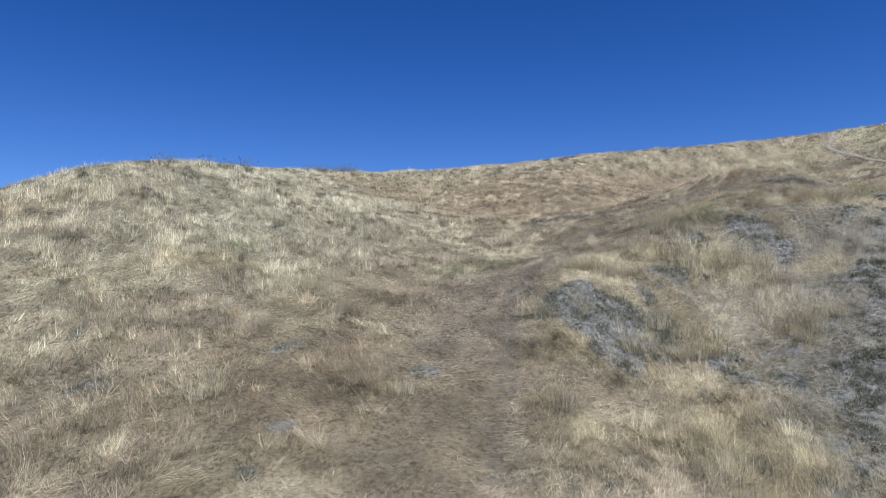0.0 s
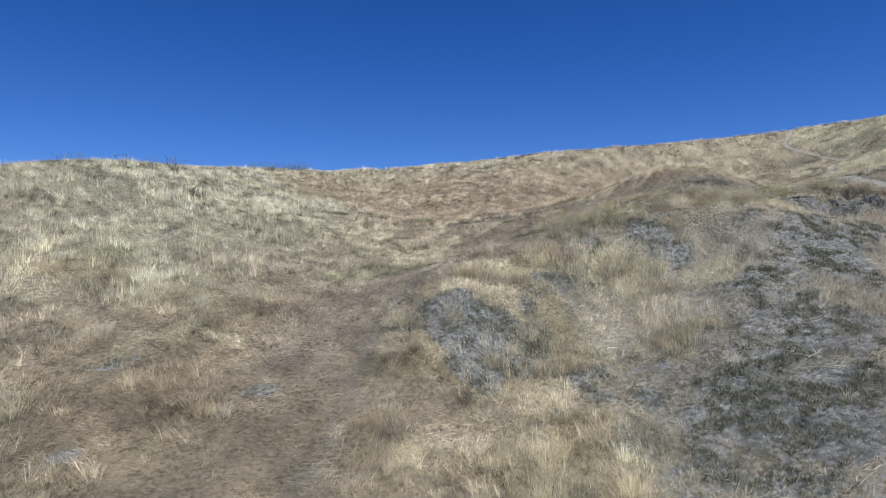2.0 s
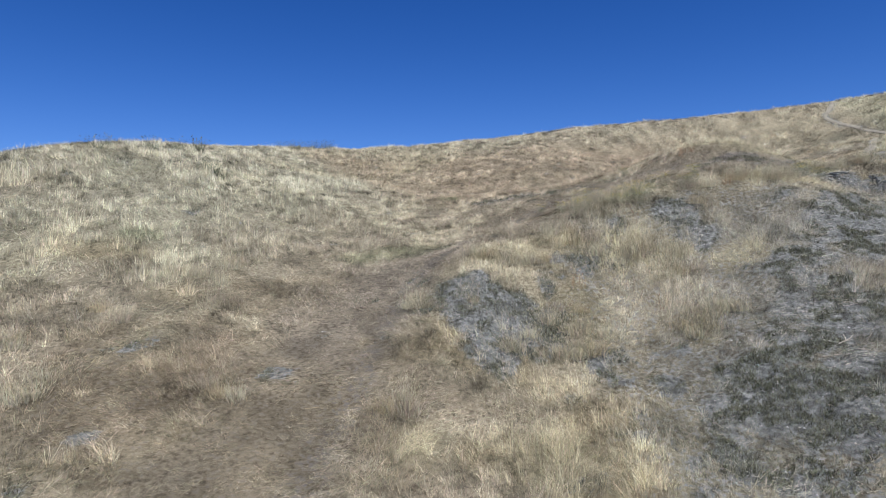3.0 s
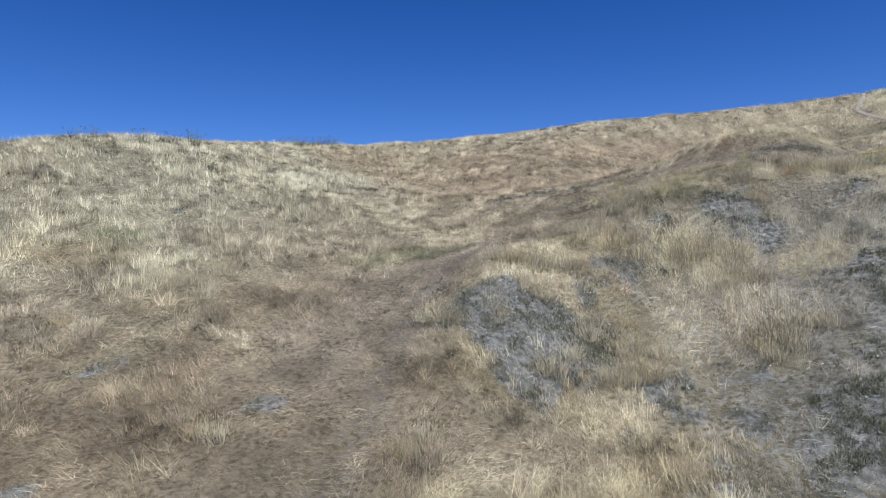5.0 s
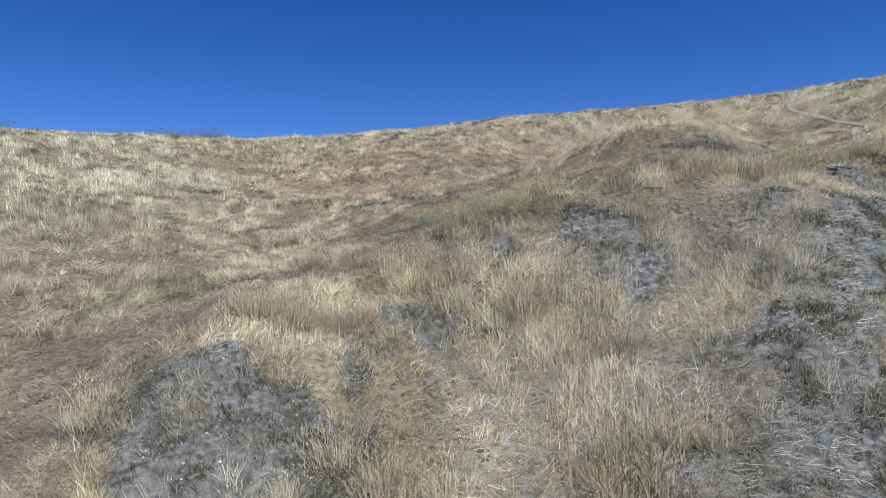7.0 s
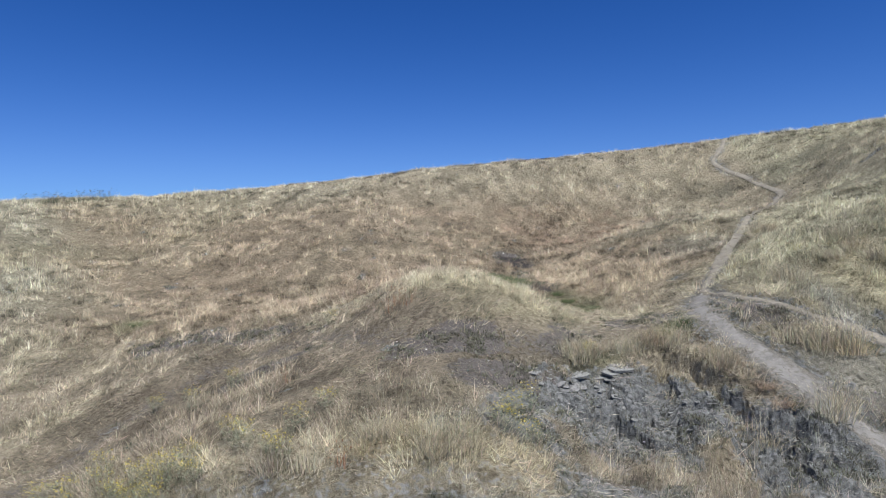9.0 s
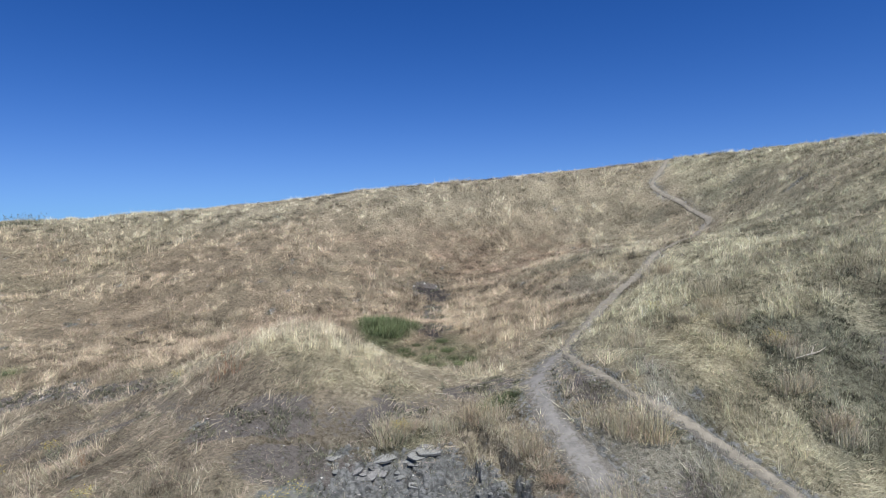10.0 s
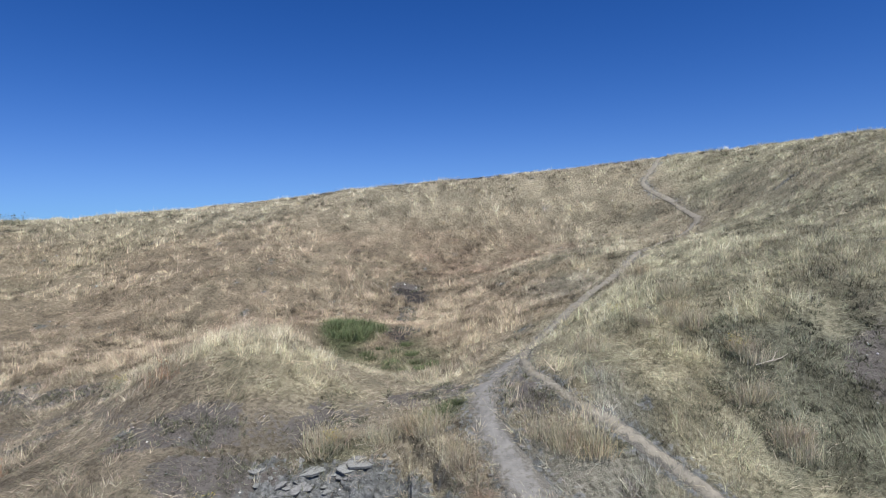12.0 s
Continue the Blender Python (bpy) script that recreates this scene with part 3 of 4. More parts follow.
    flat = np.clip(0.42 + 0.9 * smooth(0.45, 0.7, fbm(x, y, 2.4, 51)) * (1 - clump) + 0.5 * worn - 0.1 * plume - 0.25 * left, 0.1, 1)
    return c, cover, tall, high, flat


STATIONS = [(0, 0, 0.0), (3.5, 1.2, 0.2), (5.5, 1.8, 0.6), (4.8, 5.0, 0.5), (6.4, 10.0, 0.4), (9.2, 12.6, 0.8), (12.4, 14.3, 3.0), (17.0, 16.2, 6.2), (22.0, 17.8, 9.3), (27.8, 18.6, 10.2)]
cx, cy = (v.ravel() for v in np.meshgrid(np.arange(-45, 90, 1.0) + 0.5, np.arange(-8, 112, 1.0) + 0.5))
cz, reach = land(cx, cy, False), np.full(cx.shape, 1e9)
for sx, sy, sz in STATIONS:     # how near the flight line comes to each square metre that can be seen from it
    dx, dy = cx - sx, cy - sy
    d = np.hypot(dx, dy)
    clear = (np.abs(dx) < dy * 0.80 + 2.0) & (d > 5)
    for k in np.linspace(0.15, 0.97, 34):
        clear &= land(sx + dx * k, sy + dy * k, False) < sz + (cz + 0.9 - sz) * k
    reach = np.where(clear, np.minimum(reach, d), reach)
reach = np.where((reach > 200) & (cx > -18) & (cx < 48) & (cy < 34), 48.0, reach)     # sparser under and behind the flight line
seen = reach < 200
cx, cy, reach = cx[seen], cy[seen], reach[seen]
rng = np.random.default_rng(7)


def scatter(rate):
    """Random places, rate per square metre and square."""
    count = rng.poisson(rate)
    x, y = np.repeat(cx, count) + rng.random(count.sum()) - 0.5, np.repeat(cy, count) + rng.random(count.sum()) - 0.5
    return x, y, np.repeat(reach, count)


def lay(n, flat, swirl):
    """Directions of blades that lean by flat (0 upright, 1 lying), along swirl (radians) more or less."""
    lean = np.clip(0.18 + flat * 1.15 + 0.30 * rng.standard_normal(n), 0.03, 1.5)
    turn = swirl + rng.standard_normal(n) * 0.9
    return np.stack([np.sin(lean) * np.cos(turn), np.sin(lean) * np.sin(turn), np.cos(lean)], 1)


def blades(root, way, length, width, colour):
    """One pointed triangle a blade."""
    n = len(root)
    a = rng.random(n) * math.tau
    side = np.stack([np.cos(a), np.sin(a), 0 * a], 1) * (width / 2)[:, None]
    v = np.stack([root - side, root + side, root + way * length[:, None]], 1).reshape(-1, 3)
    shade = np.repeat(colour, 3, 0)
    return v, np.arange(3 * n).reshape(-1, 3), shade


def stalks(root, way, length, width, colour, head):
    """A bent stalk of three triangles with a drooping seed head of two."""
    n = len(root)
    a = rng.random(n) * math.tau
    side = np.stack([np.cos(a), np.sin(a), 0 * a], 1) * (width / 2)[:, None]
    droop = np.stack([way[:, 0] * 1.8, way[:, 1] * 1.8, way[:, 2] * 0.75], 1)
    droop /= np.linalg.norm(droop, axis=1, keepdims=True)
    mid = root + way * (0.55 * length)[:, None]
    tip = mid + droop * (0.45 * length)[:, None]
    far = tip + (droop - np.array([0, 0, 0.35])) * (0.22 * length)[:, None]
    wide = side * (1.9 * head)[:, None]
    belly = (tip * 0.55 + far * 0.45)
    v = np.stack([root - side, root + side, mid - side * 0.7, mid + side * 0.7, tip, belly - wide, belly + wide, far], 1).reshape(-1, 3)
    f = np.array([(0, 1, 2), (1, 3, 2), (2, 3, 4), (4, 5, 6), (5, 7, 6)])
    faces = (np.arange(n)[:, None, None] * 8 + f).reshape(-1, 3)
    seed = np.clip(colour * 1.03, 0, 0.8)
    shade = np.stack([colour] * 4 + [seed] * 4, 1).reshape(-1, 3)
    return v, faces, shade


def strands(root, turn, length, width, colour, rise):
    """Long bent straws lying in the sward: three triangles each, bowed up in the middle."""
    n = len(root)
    way = np.stack([np.cos(turn), np.sin(turn), 0 * turn], 1)
    side = np.stack([-way[:, 1], way[:, 0], 0 * turn], 1)
    bow = side * (length * 0.22 * rng.standard_normal(n))[:, None]
    mid = root + way * (0.5 * length)[:, None] + bow
    mid[:, 2] += rise
    tip = root + way * length[:, None]
    tip[:, 2] += rise * rng.random(n) * 0.7
    across = (side * 0.75 + np.array([0, 0, 0.65])) * (width / 2)[:, None]
    v = np.stack([root - across, root + across, mid - across, mid + across, tip], 1).reshape(-1, 3)
    faces = (np.arange(n)[:, None, None] * 5 + np.array([(0, 1, 2), (1, 3, 2), (2, 3, 4)])).reshape(-1, 3)
    return v, faces, np.repeat(colour, 5, 0)


def varied(c, n, spread=0.16):
    return np.clip(c * (1 + spread * rng.standard_normal((n, 1))) * (1 + 0.05 * rng.standard_normal((n, 3))), 0.02, 0.85)


sx_axis, sy_axis = np.arange(-46, 91, 0.3), np.arange(-9, 113, 0.3)
FIELDS = stand(*np.meshgrid(sx_axis, sy_axis))
thatch = between(FIELDS[0], np.clip(X.ravel(), -45.9, 90.5), np.clip(Y.ravel(), -8.9, 112.5), sx_axis, sy_axis)
layer = ground.data.attributes.new("sward", "FLOAT_COLOR", "POINT")
layer.data.foreach_set("color", np.concatenate([thatch, np.ones((len(thatch), 1))], 1).astype(np.float32).ravel())


def growth(x, y):
    return [between(field, x, y, sx_axis, sy_axis) for field in FIELDS]


def tuft_roots(rate, each, spread):
    """Places of blades that grow in tufts: x, y, reach, which tuft, and the way outwards."""
    x, y, d = scatter(rate)
    n = len(x)
    who = np.repeat(np.arange(n), each)
    size = spread * (0.6 + 0.9 * rng.random(n)) * np.maximum(1, d / 22)
    off = rng.standard_normal((len(who), 2)) * size[who, None]
    return x[who] + off[:, 0], y[who] + off[:, 1], d[who], who, np.arctan2(off[:, 1], off[:, 0]), rng.standard_normal(n)


def lay_swirl(x, y):
    return math.tau * 1.5 * vnoise(x, y, 3.5, 55) + 0.8


BARED = np.maximum(bare_clay(*np.meshgrid(sx_axis, sy_axis)), slumped(*np.meshgrid(sx_axis, sy_axis)))
POOR = np.maximum(BARED, 0.8 * any_of(*np.meshgrid(sx_axis, sy_axis), TROD, 0.7, 61))
POOR = np.maximum(POOR, 0.75 * spot(*np.meshgrid(sx_axis, sy_axis), 41.2, 36.2, 6.2, 4.6, 0, 0.7, 75))


def clump_shade(x, y, d):
    """Clump tone that paints the shade between tufts into the blades: a hand's width near by, wider over the far
    slopes.
    """
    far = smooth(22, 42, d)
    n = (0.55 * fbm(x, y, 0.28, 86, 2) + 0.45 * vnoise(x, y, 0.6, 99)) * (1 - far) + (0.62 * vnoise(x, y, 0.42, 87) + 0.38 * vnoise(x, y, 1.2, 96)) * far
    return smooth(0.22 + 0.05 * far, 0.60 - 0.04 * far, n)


def gaps(x, y, d):
    """Cover between the tufts: 1 in a tuft, less in the gaps where the thatch, painted dark for shade, shows."""
    return 1 - (0.6 - 0.45 * smooth(16, 34, d)) * smooth(0.52, 0.34, 0.6 * vnoise(x, y, 0.34, 97) + 0.4 * vnoise(x, y, 0.8, 98))


def grass_layers():
    fall = np.minimum(1, 11.0 / reach)
    # litter: broken straw lying on the ground
    x, y, d = scatter(420 * fall**1.7)
    c, cover, tall, high, flat = growth(x, y)
    keep = rng.random(len(x)) < np.maximum(cover, 0.5 - 0.4 * slumped(x, y)) * (0.35 + 0.65 * smooth(0.38, 0.58, fbm(x, y, 1.3, 59, 3))) * gaps(x, y, d)
    x, y, d, c = (v[keep] for v in (x, y, d, c))
    n = len(x)
    way = lay(n, 1.0 + 0 * x, lay_swirl(x, y) + 1.2 * rng.standard_normal(n))
    way[:, 2] = np.abs(way[:, 2]) * 0.5 + 0.06
    v, f, s = blades(np.stack([x, y, surface(x, y) + 0.01], 1), way, 0.10 + 0.22 * rng.random(n), 0.010 * np.maximum(1, d / 11) ** 0.75, varied(c * (0.40 + 0.9 * clump_shade(x, y, d))[:, None], n, 0.22))
    ob = new("straw_litter", array_mesh("straw_litter", v, f, DRY, s))
    tagged(ob, "broken dry straw lying flat on the ground", "straw", kind="stuff")
    # matted short grass in tufts
    x, y, d, who, out, tone = tuft_roots(50 * fall**1.25, 16, 0.07)
    c, cover, tall, high, flat = growth(x, y)
    keep = rng.random(len(tone))[who] < cover * gaps(x, y, d)
    x, y, d, who, out, c, high, flat = (v[keep] for v in (x, y, d, who, out, c, high, flat))
    n = len(x)
    length = (0.09 + 0.50 * high) * (0.6 + 0.8 * rng.random(n)) * (1 + 0.25 * tone[who]).clip(0.5, 1.8)
    turn = np.where(rng.random(n) < 0.45, out, lay_swirl(x, y))
    tone_here = clump_shade(x, y, d)
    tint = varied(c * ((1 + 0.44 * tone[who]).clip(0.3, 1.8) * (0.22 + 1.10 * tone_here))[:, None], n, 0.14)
    length = length * (0.75 + 0.5 * tone_here)
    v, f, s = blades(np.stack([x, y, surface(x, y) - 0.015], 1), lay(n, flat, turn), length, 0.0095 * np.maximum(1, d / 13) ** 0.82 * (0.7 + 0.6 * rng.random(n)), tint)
    ob = new("dry_grass", array_mesh("dry_grass", v, f, DRY, s))
    tagged(ob, "matted short dry straw-coloured grass over the whole hillside", "grass", kind="stuff")
    # long straws lying in swirls over the sward and across the bare clay
    x, y, d = scatter(125 * fall**1.6)
    c, cover, tall, high, flat = growth(x, y)
    bare = between(BARED, x, y, sx_axis, sy_axis)
    keep = rng.random(len(x)) < np.maximum(cover, 0.55 - 0.4 * slumped(x, y)) * (0.3 + 0.7 * smooth(0.40, 0.56, fbm(x, y, 1.6, 66, 3)))
    x, y, d, c, bare = (v[keep] for v in (x, y, d, c, bare))
    n = len(x)
    c = c + (np.array((0.37, 0.345, 0.29)) - c) * (0.8 * np.maximum(bare, 0.5 * smooth(9, 14, x) * smooth(32, 27, y)))[:, None]
    length = (0.16 + 0.40 * rng.random(n) ** 1.5) * np.maximum(1, d / 45)
    v, f, s = strands(np.stack([x, y, surface(x, y) + 0.01 + 0.10 * rng.random(n) * (1 - bare)], 1), lay_swirl(x, y) + 0.75 * rng.standard_normal(n), length,
                      0.0070 * np.maximum(1, d / 13) ** 0.78 * (0.7 + 0.6 * rng.random(n)), varied(c * (0.42 + 0.9 * clump_shade(x, y, d))[:, None], n, 0.16), 0.02 + 0.07 * rng.random(n))
    ob = new("lodged_straw", array_mesh("lodged_straw", v, f, DRY, s))
    tagged(ob, "long bleached straws lying bent over the ground", "straw", kind="stuff")
    # low dead weeds on the bare clay and the trodden earth
    x, y, d, who, out, tone = tuft_roots(125 * fall**1.4, 14, 0.055)
    poor = between(POOR, x, y, sx_axis, sy_axis) * (1 - 0.7 * slumped(x, y)) * (0.05 + 0.95 * smooth(0.47, 0.56, fbm(x, y, 0.55, 68, 2)))
    keep = rng.random(len(tone))[who] < poor
    x, y, d, who, out = (v[keep] for v in (x, y, d, who, out))
    n = len(x)
    tint = varied(np.array((0.105, 0.108, 0.075)) * (1 + 0.4 * tone[who, None]).clip(0.4, 2.0), n, 0.25)
    v, f, s = blades(np.stack([x, y, surface(x, y) - 0.01], 1), lay(n, 0.5 + 0 * x, out), 0.07 + 0.14 * rng.random(n), 0.015 * np.maximum(1, d / 13), tint)
    ob = new("dead_weeds", array_mesh("dead_weeds", v, f, DRY, s))
    tagged(ob, "low grey-green dead weeds on the bare clay", "weed", kind="stuff")
    # standing stalks with seed heads near by, plain finer stalks far off
    x, y, d, who, out, tone = tuft_roots(40 * fall**1.12, 10, 0.10)
    c, cover, tall, high, flat = growth(x, y)
    keep = rng.random(len(tone))[who] < tall / 1.5
    x, y, d, who, out, c, high, flat = (v[keep] for v in (x, y, d, who, out, c, high, flat))
    n = len(x)
    length = (0.14 + 0.95 * high) * (0.55 + 0.6 * rng.random(n)) * (1 + 0.22 * tone[who]).clip(0.5, 1.7)
    lodged = (fbm(x, y, 2.6, 63, 3) > 0.54 - 0.06 * smooth(24, 40, d)) & (rng.random(n) < 0.85)
    turn = np.where((rng.random(n) < 0.3) & ~lodged, out, lay_swirl(x, y))
    tint = varied(c * (1.04 + 0.22 * tone[who, None] - 0.10 * smooth(24, 40, d)[:, None]).clip(0.4, 1.5) * (0.46 + 0.70 * clump_shade(x, y, d))[:, None], n, 0.08)
    root, way = np.stack([x, y, surface(x, y) - 0.015], 1), lay(n, np.where(lodged, 1.0, flat * 0.45 + 0.28 * smooth(18, 34, d)), turn)
    wide = 0.0062 * np.maximum(1, d / 13) ** 0.7
    a, b = d < 21, d >= 21
    v, f, s = stalks(root[a], way[a], length[a], wide[a], tint[a], 0.55 + 0.4 * rng.random(a.sum()))
    v2, f2, s2 = blades(root[b], way[b], 0.85 * length[b], 1.3 * wide[b], tint[b])
    ob = new("tall_dry_grass", array_mesh("tall_dry_grass", np.concatenate([v, v2]), np.concatenate([f, f2 + len(v)]), DRY, np.concatenate([s, s2])))
    tagged(ob, "standing bleached wild oat stalks with pale seed heads", "grass", kind="stuff")


grass_layers()


# ---- single plants, clods and sticks ----
def local_stalks(n, spread, length, width, colour, flat, head, way=0.0):
    """A bunch of stalks about the origin, as arrays."""
    off = rng.standard_normal((n, 2)) * spread
    root = np.stack([off[:, 0], off[:, 1], np.full(n, -0.03)], 1)
    turn = np.where(rng.random(n) < 0.7, np.arctan2(off[:, 1], off[:, 0]), way)
    return stalks(root, lay(n, np.full(n, flat), turn), length * (0.6 + 0.6 * rng.random(n)), np.full(n, width), varied(np.array(colour), n, 0.12), np.full(n, head))


def placed(name, meshes, spots, label, category, group, low=0.8, high=1.25):
    """One thing for each plan point, on meshes taken in turn."""
    for k, (x, y) in enumerate(spots):
        ob = new(name, meshes[k % len(meshes)])
        size = low + (high - low) * rng.random()
        ob.matrix_world = Matrix.Translation((x, y, float(surface(np.array([x]), np.array([y]))[0]))) @ pose(0, 0, 0, 0, 0, rng.random() * 360) @ Matrix.Scale(size, 4)
        tagged(ob, label, category, group)


def grass_tussocks():
    meshes = []
    for colour in (STRAW * 0.78, PALE * 0.8, STRAW * 0.74, GOLD * 0.76, PALE * 0.74, TAN * 0.85):
        v, f, s = local_stalks(230, 0.2, 0.58, 0.011, colour, 0.2, 0.7)
        meshes.append(array_mesh("grass_tussock", v, f, DRY, s))
    near = [(-6.5, 27.5), (9.2, 25.1), (9.6, 24.0), (9.5, 22.8), (8.8, 23.0), (5.4, 27.8), (3.8, 25.5), (8.0, 27.6), (11.9, 27.2), (13.2, 27.9), (13.7, 26.8), (14.2, 26.3),
            (20.6, 31.4), (13.9, 23.6), (14.8, 23.5), (-5.4, 29.7), (19.9, 31.9), (18.3, 32.1), (14.5, 27.5), (9.6, 29.4), (12.2, 28.0), (16.4, 31.0), (7.2, 27.8), (10.6, 28.8)]
    far = [(38.0, 42.8), (36.5, 40.3), (36.7, 35.6), (39.4, 51.4), (37.6, 39.5), (37.3, 34.2), (33.8, 39.4), (38.3, 38.0), (31.6, 35.2), (32.1, 34.9), (-6.6, 27.9), (3.6, 19.4),
           (-7.3, 18.9), (-2.1, 19.4), (13.4, 23.0), (-9.5, 22.0), (7.9, 22.9), (-7.7, 23.7), (24.6, 36.6), (27.2, 37.0), (27.9, 36.7), (29.0, 35.0), (30.0, 32.9)]
    both = []
    for x, y in near + far:
        both += [(x + 0.45 * rng.standard_normal(), y + 0.35 * rng.standard_normal()) for _ in range(3)]
    placed("grass_tussock", meshes, both, "standing tussock of bleached dry wild oats", "grass tussock", "dry tussocks on the hillside")


def rusty_tufts():
    """Low reddish-brown grass hanging over the edges of the bank."""
    meshes = []
    for colour in (RUST * 0.9, TAN * 0.85):
        v, f, s = local_stalks(260, 0.16, 0.34, 0.012, colour, 0.55, 0.5)
        meshes.append(array_mesh("grass_tuft", v, f, DRY, s))
    spots = [(25.3, 36.9), (25.5, 37.0), (25.1, 36.8), (28.7, 35.4), (28.9, 34.9), (29.1, 34.3), (29.3, 33.7), (28.5, 36.0), (27.6, 36.9), (29.0, 35.2), (29.5, 33.2), (27.2, 37.2)]
    placed("grass_tuft", meshes, spots, "low rust-brown grass tuft hanging over the clay bank", "grass tuft", "rusty tufts on the bank edge", 0.8, 1.3)


def crust_slabs():
    """Tilted plates of pale dried crust that have broken away along the bank."""
    meshes = []
    for k in range(8):
        bm = bmesh.new()
        n = 7 + k % 3
        rings = []
        for lift, inset in ((-0.30, 0.92), (0.0, 1.0), (0.06, 0.93)):
            ring = []
            for i in range(n):
                a = math.tau * (i + 0.35 * noise.noise((k * 3.1, i * 1.7, 0))) / n
                r = 0.5 * inset * (0.8 + 0.55 * noise.noise((k * 5.3 + 2, i * 2.3, 1)))
                ring.append(bm.verts.new((1.25 * r * math.cos(a), 0.85 * r * math.sin(a), lift + 0.03 * noise.noise((i * 1.1, k * 2.0, lift * 9)))))
            rings.append(ring)
        for low, top in zip(rings, rings[1:]):
            for i in range(n):
                bm.faces.new((low[i], low[(i + 1) % n], top[(i + 1) % n], top[i]))
        bm.faces.new(rings[-1])
        bm.faces.new(rings[0][::-1])
        me = bpy.data.meshes.new("crust_plate")
        bm.to_mesh(me)
        bm.free()
        me.materials.append(CRUST if k % 3 else CLAY)
        meshes.append(me)
    edge = [Vector(p) for p in ((23.4, 35.3), (24.4, 35.9), (25.5, 35.9), (26.5, 36.2))]
    foot = [Vector(p) for p in ((24.4, 33.8), (25.6, 34.3), (26.8, 33.9), (28.2, 33.2), (29.2, 32.4))]
    count = 0
    for line, number, big, wander in ((edge, 18, 0.95, 0.25), (foot, 14, 0.5, 0.5)):
        for j in range(number):
            u = j / number * (len(line) - 1)
            p = line[int(u)].lerp(line[int(u) + 1], u - int(u))
            x, y = p.x + wander * rng.standard_normal(), p.y + wander * rng.standard_normal()
            size = big * (0.35 + 0.65 * rng.random())
            ob = new("crust_plate", meshes[count % 8])
            z = float(surface(np.array([x]), np.array([y]))[0])
            ob.matrix_world = Matrix.Translation((x, y, z - 0.01)) @ pose(0, 0, 0, 7 + 6 * rng.standard_normal(), 6 * rng.standard_normal(), rng.random() * 70 - 35) @ Matrix.Diagonal((size, size, 0.3 * size, 1))
            tagged(ob, "broken tilted plate of pale dried clay crust", "clay clod", "crust plates on the eroded bank")
            count += 1


def mustard_plants():
    """Wiry weeds with small yellow flowers."""
    def plant(x, y, high):
        base = new("yellow_weed")
        base.location = (x, y, float(surface(np.array([x]), np.array([y]))[0]))
        base.rotation_euler.z = rng.random() * 6.28
        n = 26
        v, f, s = local_stalks(n, 0.10, high, 0.009, SAGE * 0.8, 0.30, 0.3)
        stem = new("stem", array_mesh("stem", v, f, LUSH, s))
        stem.parent = base
        k = 240
        a, r, h = rng.random(k) * math.tau, 0.28 * np.sqrt(rng.random(k)), high * (0.15 + 0.8 * rng.random(k))
        root = np.stack([np.cos(a) * r * (0.5 + h / high), np.sin(a) * r * (0.5 + h / high), h], 1)
        v, f, s = blades(root, lay(k, np.full(k, 0.8), a), np.full(k, 0.07), np.full(k, 0.028), varied(SAGE * 0.85, k, 0.2))
        leaf = new("foliage", array_mesh("foliage", v, f, LUSH, s))
        leaf.parent = base
        k = 90
        a, r, h = rng.random(k) * math.tau, 0.30 * np.sqrt(rng.random(k)), high * (0.65 + 0.45 * rng.random(k))
        root = np.stack([np.cos(a) * r, np.sin(a) * r, h], 1)
        v, f, s = blades(root, lay(k, np.full(k, 0.9), a), np.full(k, 0.034), np.full(k, 0.034), varied(np.array((0.6, 0.5, 0.1)), k, 0.2))
        bloom = new("flower_head", array_mesh("flower_head", v, f, PETAL, s))
        bloom.parent = base
        tagged(bloom, "small yellow flower heads", kind="stuff")
        return tagged(base, "wiry green weed with small yellow flowers", "weed", "yellow-flowered weeds on the mound")

    kinds = [plant(11.0, 32.2, 0.55), plant(13.4, 31.4, 0.75), plant(14.0, 32.2, 0.65)]
    more = [(13.0, 31.2), (13.8, 31.7), (13.4, 32.0), (12.5, 31.5), (12.0, 31.9), (12.9, 31.9), (14.3, 31.6), (13.7, 30.9), (10.7, 31.3), (10.2, 32.4), (11.6, 32.8), (11.3, 31.4), (16.1, 32.0), (16.6, 32.5),
            (16.4, 31.6), (17.2, 33.4), (22.0, 32.0), (22.4, 31.7), (21.7, 32.3), (22.6, 33.2), (25.2, 36.4), (10.1, 39.4), (12.0, 37.8), (12.9, 39.4), (16.0, 42.6), (15.3, 32.4), (14.8, 33.0), (22.1, 32.9), (37.6, 37.4), (35.0, 41.5)]
    for k, (x, y) in enumerate(more):
        z = float(surface(np.array([x]), np.array([y]))[0])
        copy_thing(kinds[k % 3], pose(x, y, z, 0, 0, rng.random() * 360))


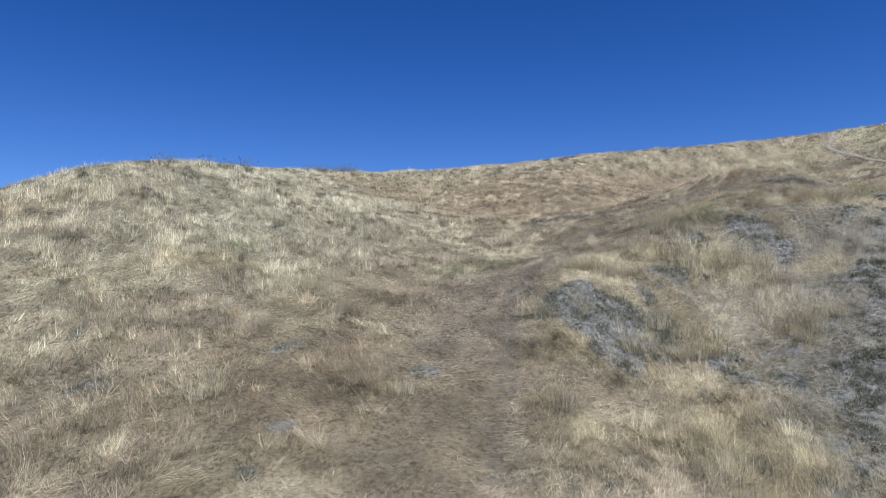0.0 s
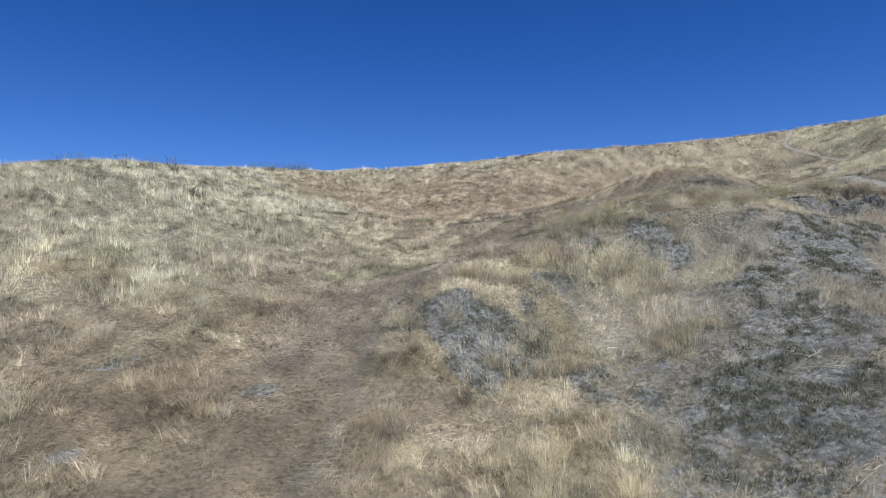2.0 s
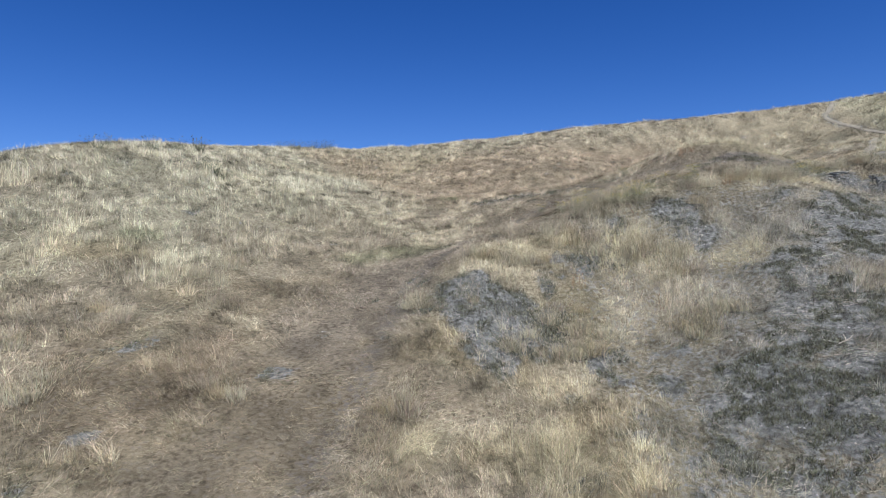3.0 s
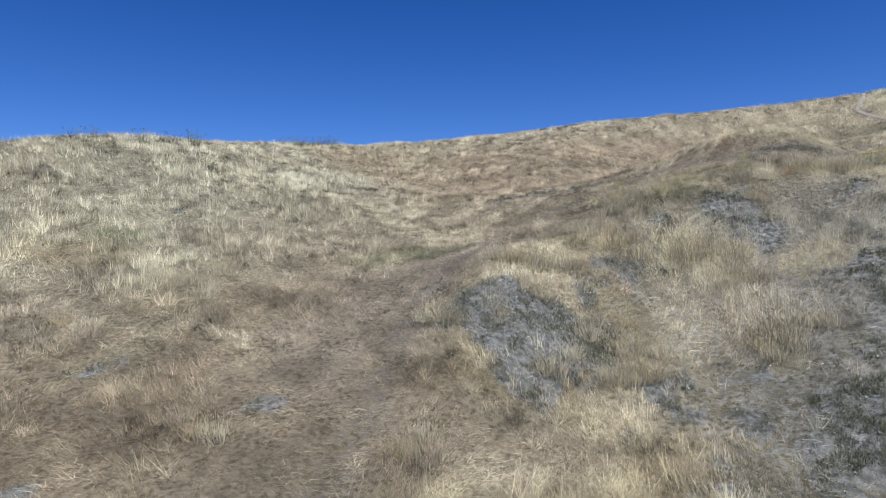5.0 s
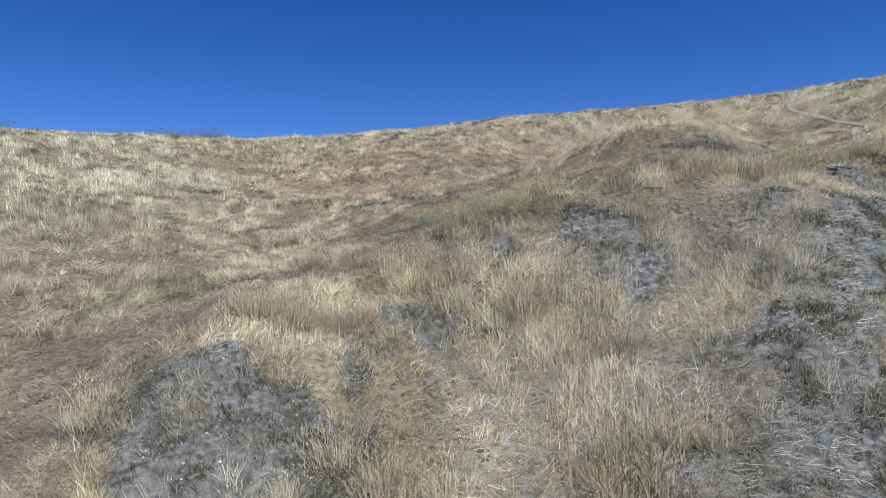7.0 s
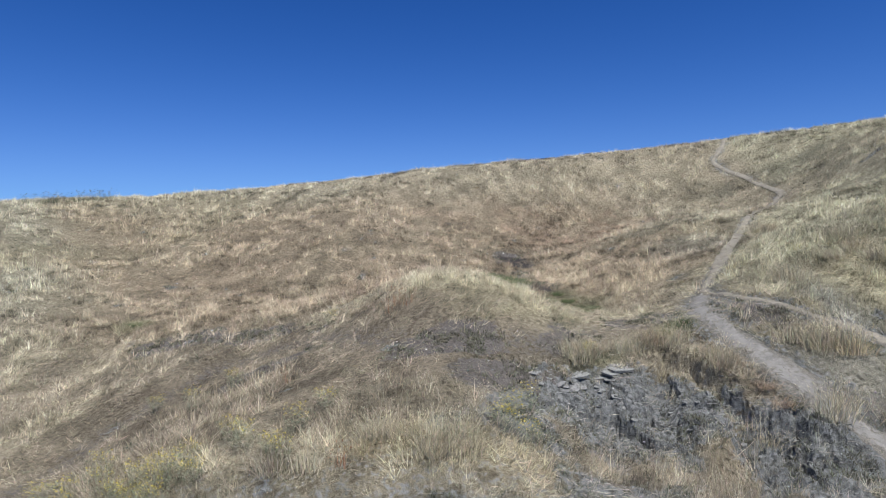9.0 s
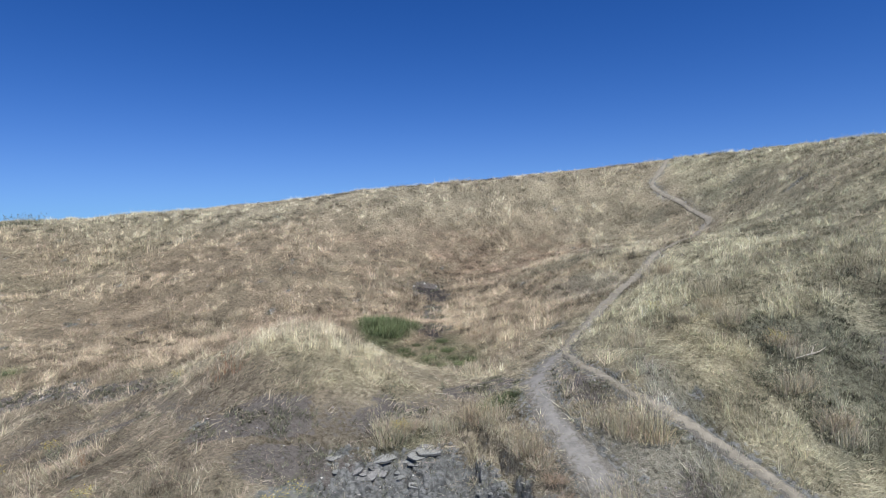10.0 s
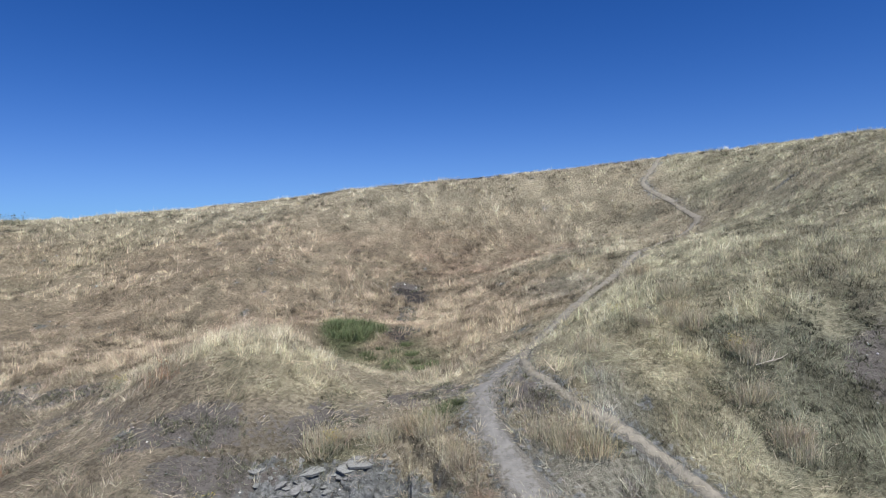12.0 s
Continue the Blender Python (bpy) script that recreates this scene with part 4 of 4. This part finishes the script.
def rush_clumps():
    """The dark green wet patch in the dip."""
    meshes = []
    for tone in (0.85, 1.0, 1.25):
        n = 460
        off = np.clip(rng.standard_normal((n, 2)), -1.6, 1.6) * 0.30
        root = np.stack([off[:, 0], off[:, 1], np.full(n, -0.05)], 1)
        v, f, s = blades(root, lay(n, np.full(n, 0.42), np.arctan2(off[:, 1], off[:, 0])), 0.5 * (0.4 + 0.8 * rng.random(n)), np.full(n, 0.03), varied(LEAF * tone, n, 0.3))
        meshes.append(array_mesh("green_rush", v, f, LUSH, s))
    spots = [(23.0, 50.2), (23.7, 51.0), (24.5, 50.6), (24.1, 52.2), (24.9, 52.0), (23.3, 52.2), (24.5, 53.2), (23.6, 53.6), (22.8, 51.2), (25.1, 51.2), (24.2, 49.6), (23.4, 49.4)]
    placed("green_rush", meshes, spots, "dense dark green rush clump in a damp dip", "rush", "green rushes in the dip", 0.8, 1.3)
    low = [(25.6, 48.6), (26.4, 48.2), (27.2, 47.8), (25.0, 48.0), (26.0, 46.2), (27.6, 45.8), (25.4, 45.4), (26.9, 49.0), (26.2, 47.0), (27.4, 46.8), (28.2, 46.4), (26.8, 45.8), (25.2, 47.6), (28.4, 37.7), (28.0, 37.5), (28.9, 37.9), (24.9, 36.5), (4.3, 50.3)]
    placed("green_rush", meshes, low, "low thin green tuft among dry grass", "rush", "small green tufts", 0.35, 0.6)


def ridge_weeds():
    meshes = []
    for n in (60, 40):
        v, f, s = local_stalks(n, 0.22, 0.85, 0.03, SAGE * 0.55, 0.25, 1.6)
        meshes.append(array_mesh("thistle", v, f, LUSH, s))
    spots = [(-21.0, 45.6), (-20.5, 43.6), (-19.0, 48.2), (-18.7, 54.6), (-17.6, 53.6), (-18.4, 51.6), (-17.4, 75.8), (-16.2, 76.4), (-15.6, 77.0), (-14.7, 77.5), (-14.0, 78.3),
             (-13.5, 78.9), (-12.6, 79.5), (-11.9, 80.1), (-12.6, 44.6), (-11.6, 43.6), (-13.4, 45.0)]
    placed("thistle", meshes, spots, "tall dull green thistle standing on the ridge", "thistle", "ridge weeds", 0.7, 1.2)


def dock_stalks():
    meshes = []
    for n in (16, 22):
        v, f, s = local_stalks(n, 0.12, 0.6, 0.014, (0.23, 0.13, 0.08), 0.12, 1.6)
        meshes.append(array_mesh("dock_stalk", v, f, DRY, s))
    placed("dock_stalk", meshes, [(18.9, 39.9), (19.3, 39.6), (18.6, 39.5), (15.4, 36.8), (13.0, 29.4), (17.9, 31.2), (9.9, 26.2), (12.8, 24.6)],
           "dead rust-brown dock stalks among pale grass", "dead weed", "dead brown weeds", 0.7, 1.1)


def clods():
    """Lumps of dried clay below the bank and on the bare slope."""
    meshes = []
    for k in range(9):
        bm = bmesh.new()
        bmesh.ops.create_icosphere(bm, subdivisions=1, radius=0.5)
        flat = 0.4 + 0.3 * rng.random()
        for v in bm.verts:
            n = noise.noise(v.co * 2.3 + Vector((k * 9, 0, 0)))
            v.co *= 1 + 0.5 * n + 0.28 * rng.standard_normal()
            v.co.x *= 1.25
            v.co.z *= flat
        me = bpy.data.meshes.new("clay_clod")
        bm.to_mesh(me)
        bm.free()
        me.materials.append(CLAY)
        meshes.append(me)
    count = 0
    for (x0, y0, rx, ry), n in (((25.8, 34.7, 2.6, 1.5), 150), ((29.0, 32.2, 1.3, 1.2), 60), ((22.4, 27.6, 2.2, 2.2), 30), ((16.0, 19.8, 3.2, 2.8), 26), ((6.4, 24.6, 2.4, 1.4), 14)):
        for _ in range(n):
            x, y = x0 + rx * rng.standard_normal() * 0.6, y0 + ry * rng.standard_normal() * 0.6
            ob = new("clay_clod", meshes[count % 9])
            size = 0.05 + (0.13 if count > 210 else 0.15) * rng.random() ** 3
            z = float(surface(np.array([x]), np.array([y]))[0])
            ob.matrix_world = Matrix.Translation((x, y, z + 0.02 * size)) @ pose(0, 0, 0, 12 * rng.standard_normal(), 12 * rng.standard_normal(), rng.random() * 360) @ Matrix.Scale(size, 4)
            tagged(ob, "lump of pale dried grey clay on bare ground", "clod", "clay clods on bare ground")
            count += 1


def dry_branch(x, y, size, turn):
    """A bleached fallen branch with two forks, lying on the grass."""
    data = bpy.data.curves.new("dry_branch", "CURVE")
    data.dimensions, data.bevel_depth, data.bevel_resolution = "3D", 0.014, 1
    for pts in (((-0.55, -0.03, 0.05), (-0.1, 0.02, 0.12), (0.35, 0.0, 0.2), (0.62, 0.05, 0.3)), ((0.05, 0.01, 0.15), (0.3, 0.2, 0.26), (0.42, 0.33, 0.3)), ((-0.2, 0.0, 0.1), (0.0, -0.2, 0.2))):
        line = data.splines.new("POLY")
        line.points.add(len(pts) - 1)
        for p, q in zip(line.points, pts):
            p.co = (*q, 1)
    tube = new("dry_branch", data)
    me = bpy.data.meshes.new_from_object(tube)
    bpy.data.objects.remove(tube)
    me.materials.clear()
    me.materials.append(WOOD)
    ob = new("dry_branch", me)
    z = float(surface(np.array([x]), np.array([y]))[0])
    ob.matrix_world = Matrix.Translation((x, y, z)) @ pose(0, 0, 0, 0, 0, turn) @ Matrix.Scale(size, 4)
    tagged(ob, "bleached fallen dry branch lying in the grass", "branch")


def clay_crumbs():
    """Small crumbs of soil on the bare clay and the trodden earth."""
    x, y, d = scatter(30 * np.minimum(1, 11.0 / reach) ** 1.5)
    keep = rng.random(len(x)) < bare_clay(x, y) + 0.6 * any_of(x, y, TROD, 0.7, 61)
    x, y, d = x[keep], y[keep], d[keep]
    n = len(x)
    size = (0.010 + 0.03 * rng.random(n) ** 3) * np.maximum(1, d / 16)
    shape = np.array([(1, 0, 0), (0, 1, 0), (-1, 0, 0), (0, -1, 0), (0, 0, 1), (0, 0, -1)], float)
    v = shape[None] * size[:, None, None] * (0.55 + 0.9 * rng.random((n, 6, 1)))
    a = rng.random(n) * math.tau
    turned = np.stack([v[..., 0] * np.cos(a)[:, None] - v[..., 1] * np.sin(a)[:, None], v[..., 0] * np.sin(a)[:, None] + v[..., 1] * np.cos(a)[:, None], v[..., 2] * 0.8], -1)
    turned += np.stack([x, y, surface(x, y) + size * 0.2], 1)[:, None]
    f = np.array([(0, 1, 4), (1, 2, 4), (2, 3, 4), (3, 0, 4), (1, 0, 5), (2, 1, 5), (3, 2, 5), (0, 3, 5)])
    faces = (np.arange(n)[:, None, None] * 6 + f).reshape(-1, 3)
    tone = varied(np.array((0.25, 0.25, 0.24)), n, 0.35)
    tone = np.where((rng.random(n) < 0.07)[:, None], np.array((0.5, 0.49, 0.46)), tone)
    ob = new("clay_crumbs", array_mesh("clay_crumbs", turned.reshape(-1, 3), faces, CRUMB, np.repeat(tone, 6, 0)))
    tagged(ob, "loose grey crumbs of dry clay on bare ground", "soil", kind="stuff")


grass_tussocks()
clay_crumbs()
mustard_plants()
rush_clumps()
ridge_weeds()
dock_stalks()
clods()
crust_slabs()
rusty_tufts()
dry_branch(38.3, 36.8, 1.0, 10)
dry_branch(15.2, 28.0, 0.6, 75)
dry_branch(16.8, 20.2, 0.7, 30)
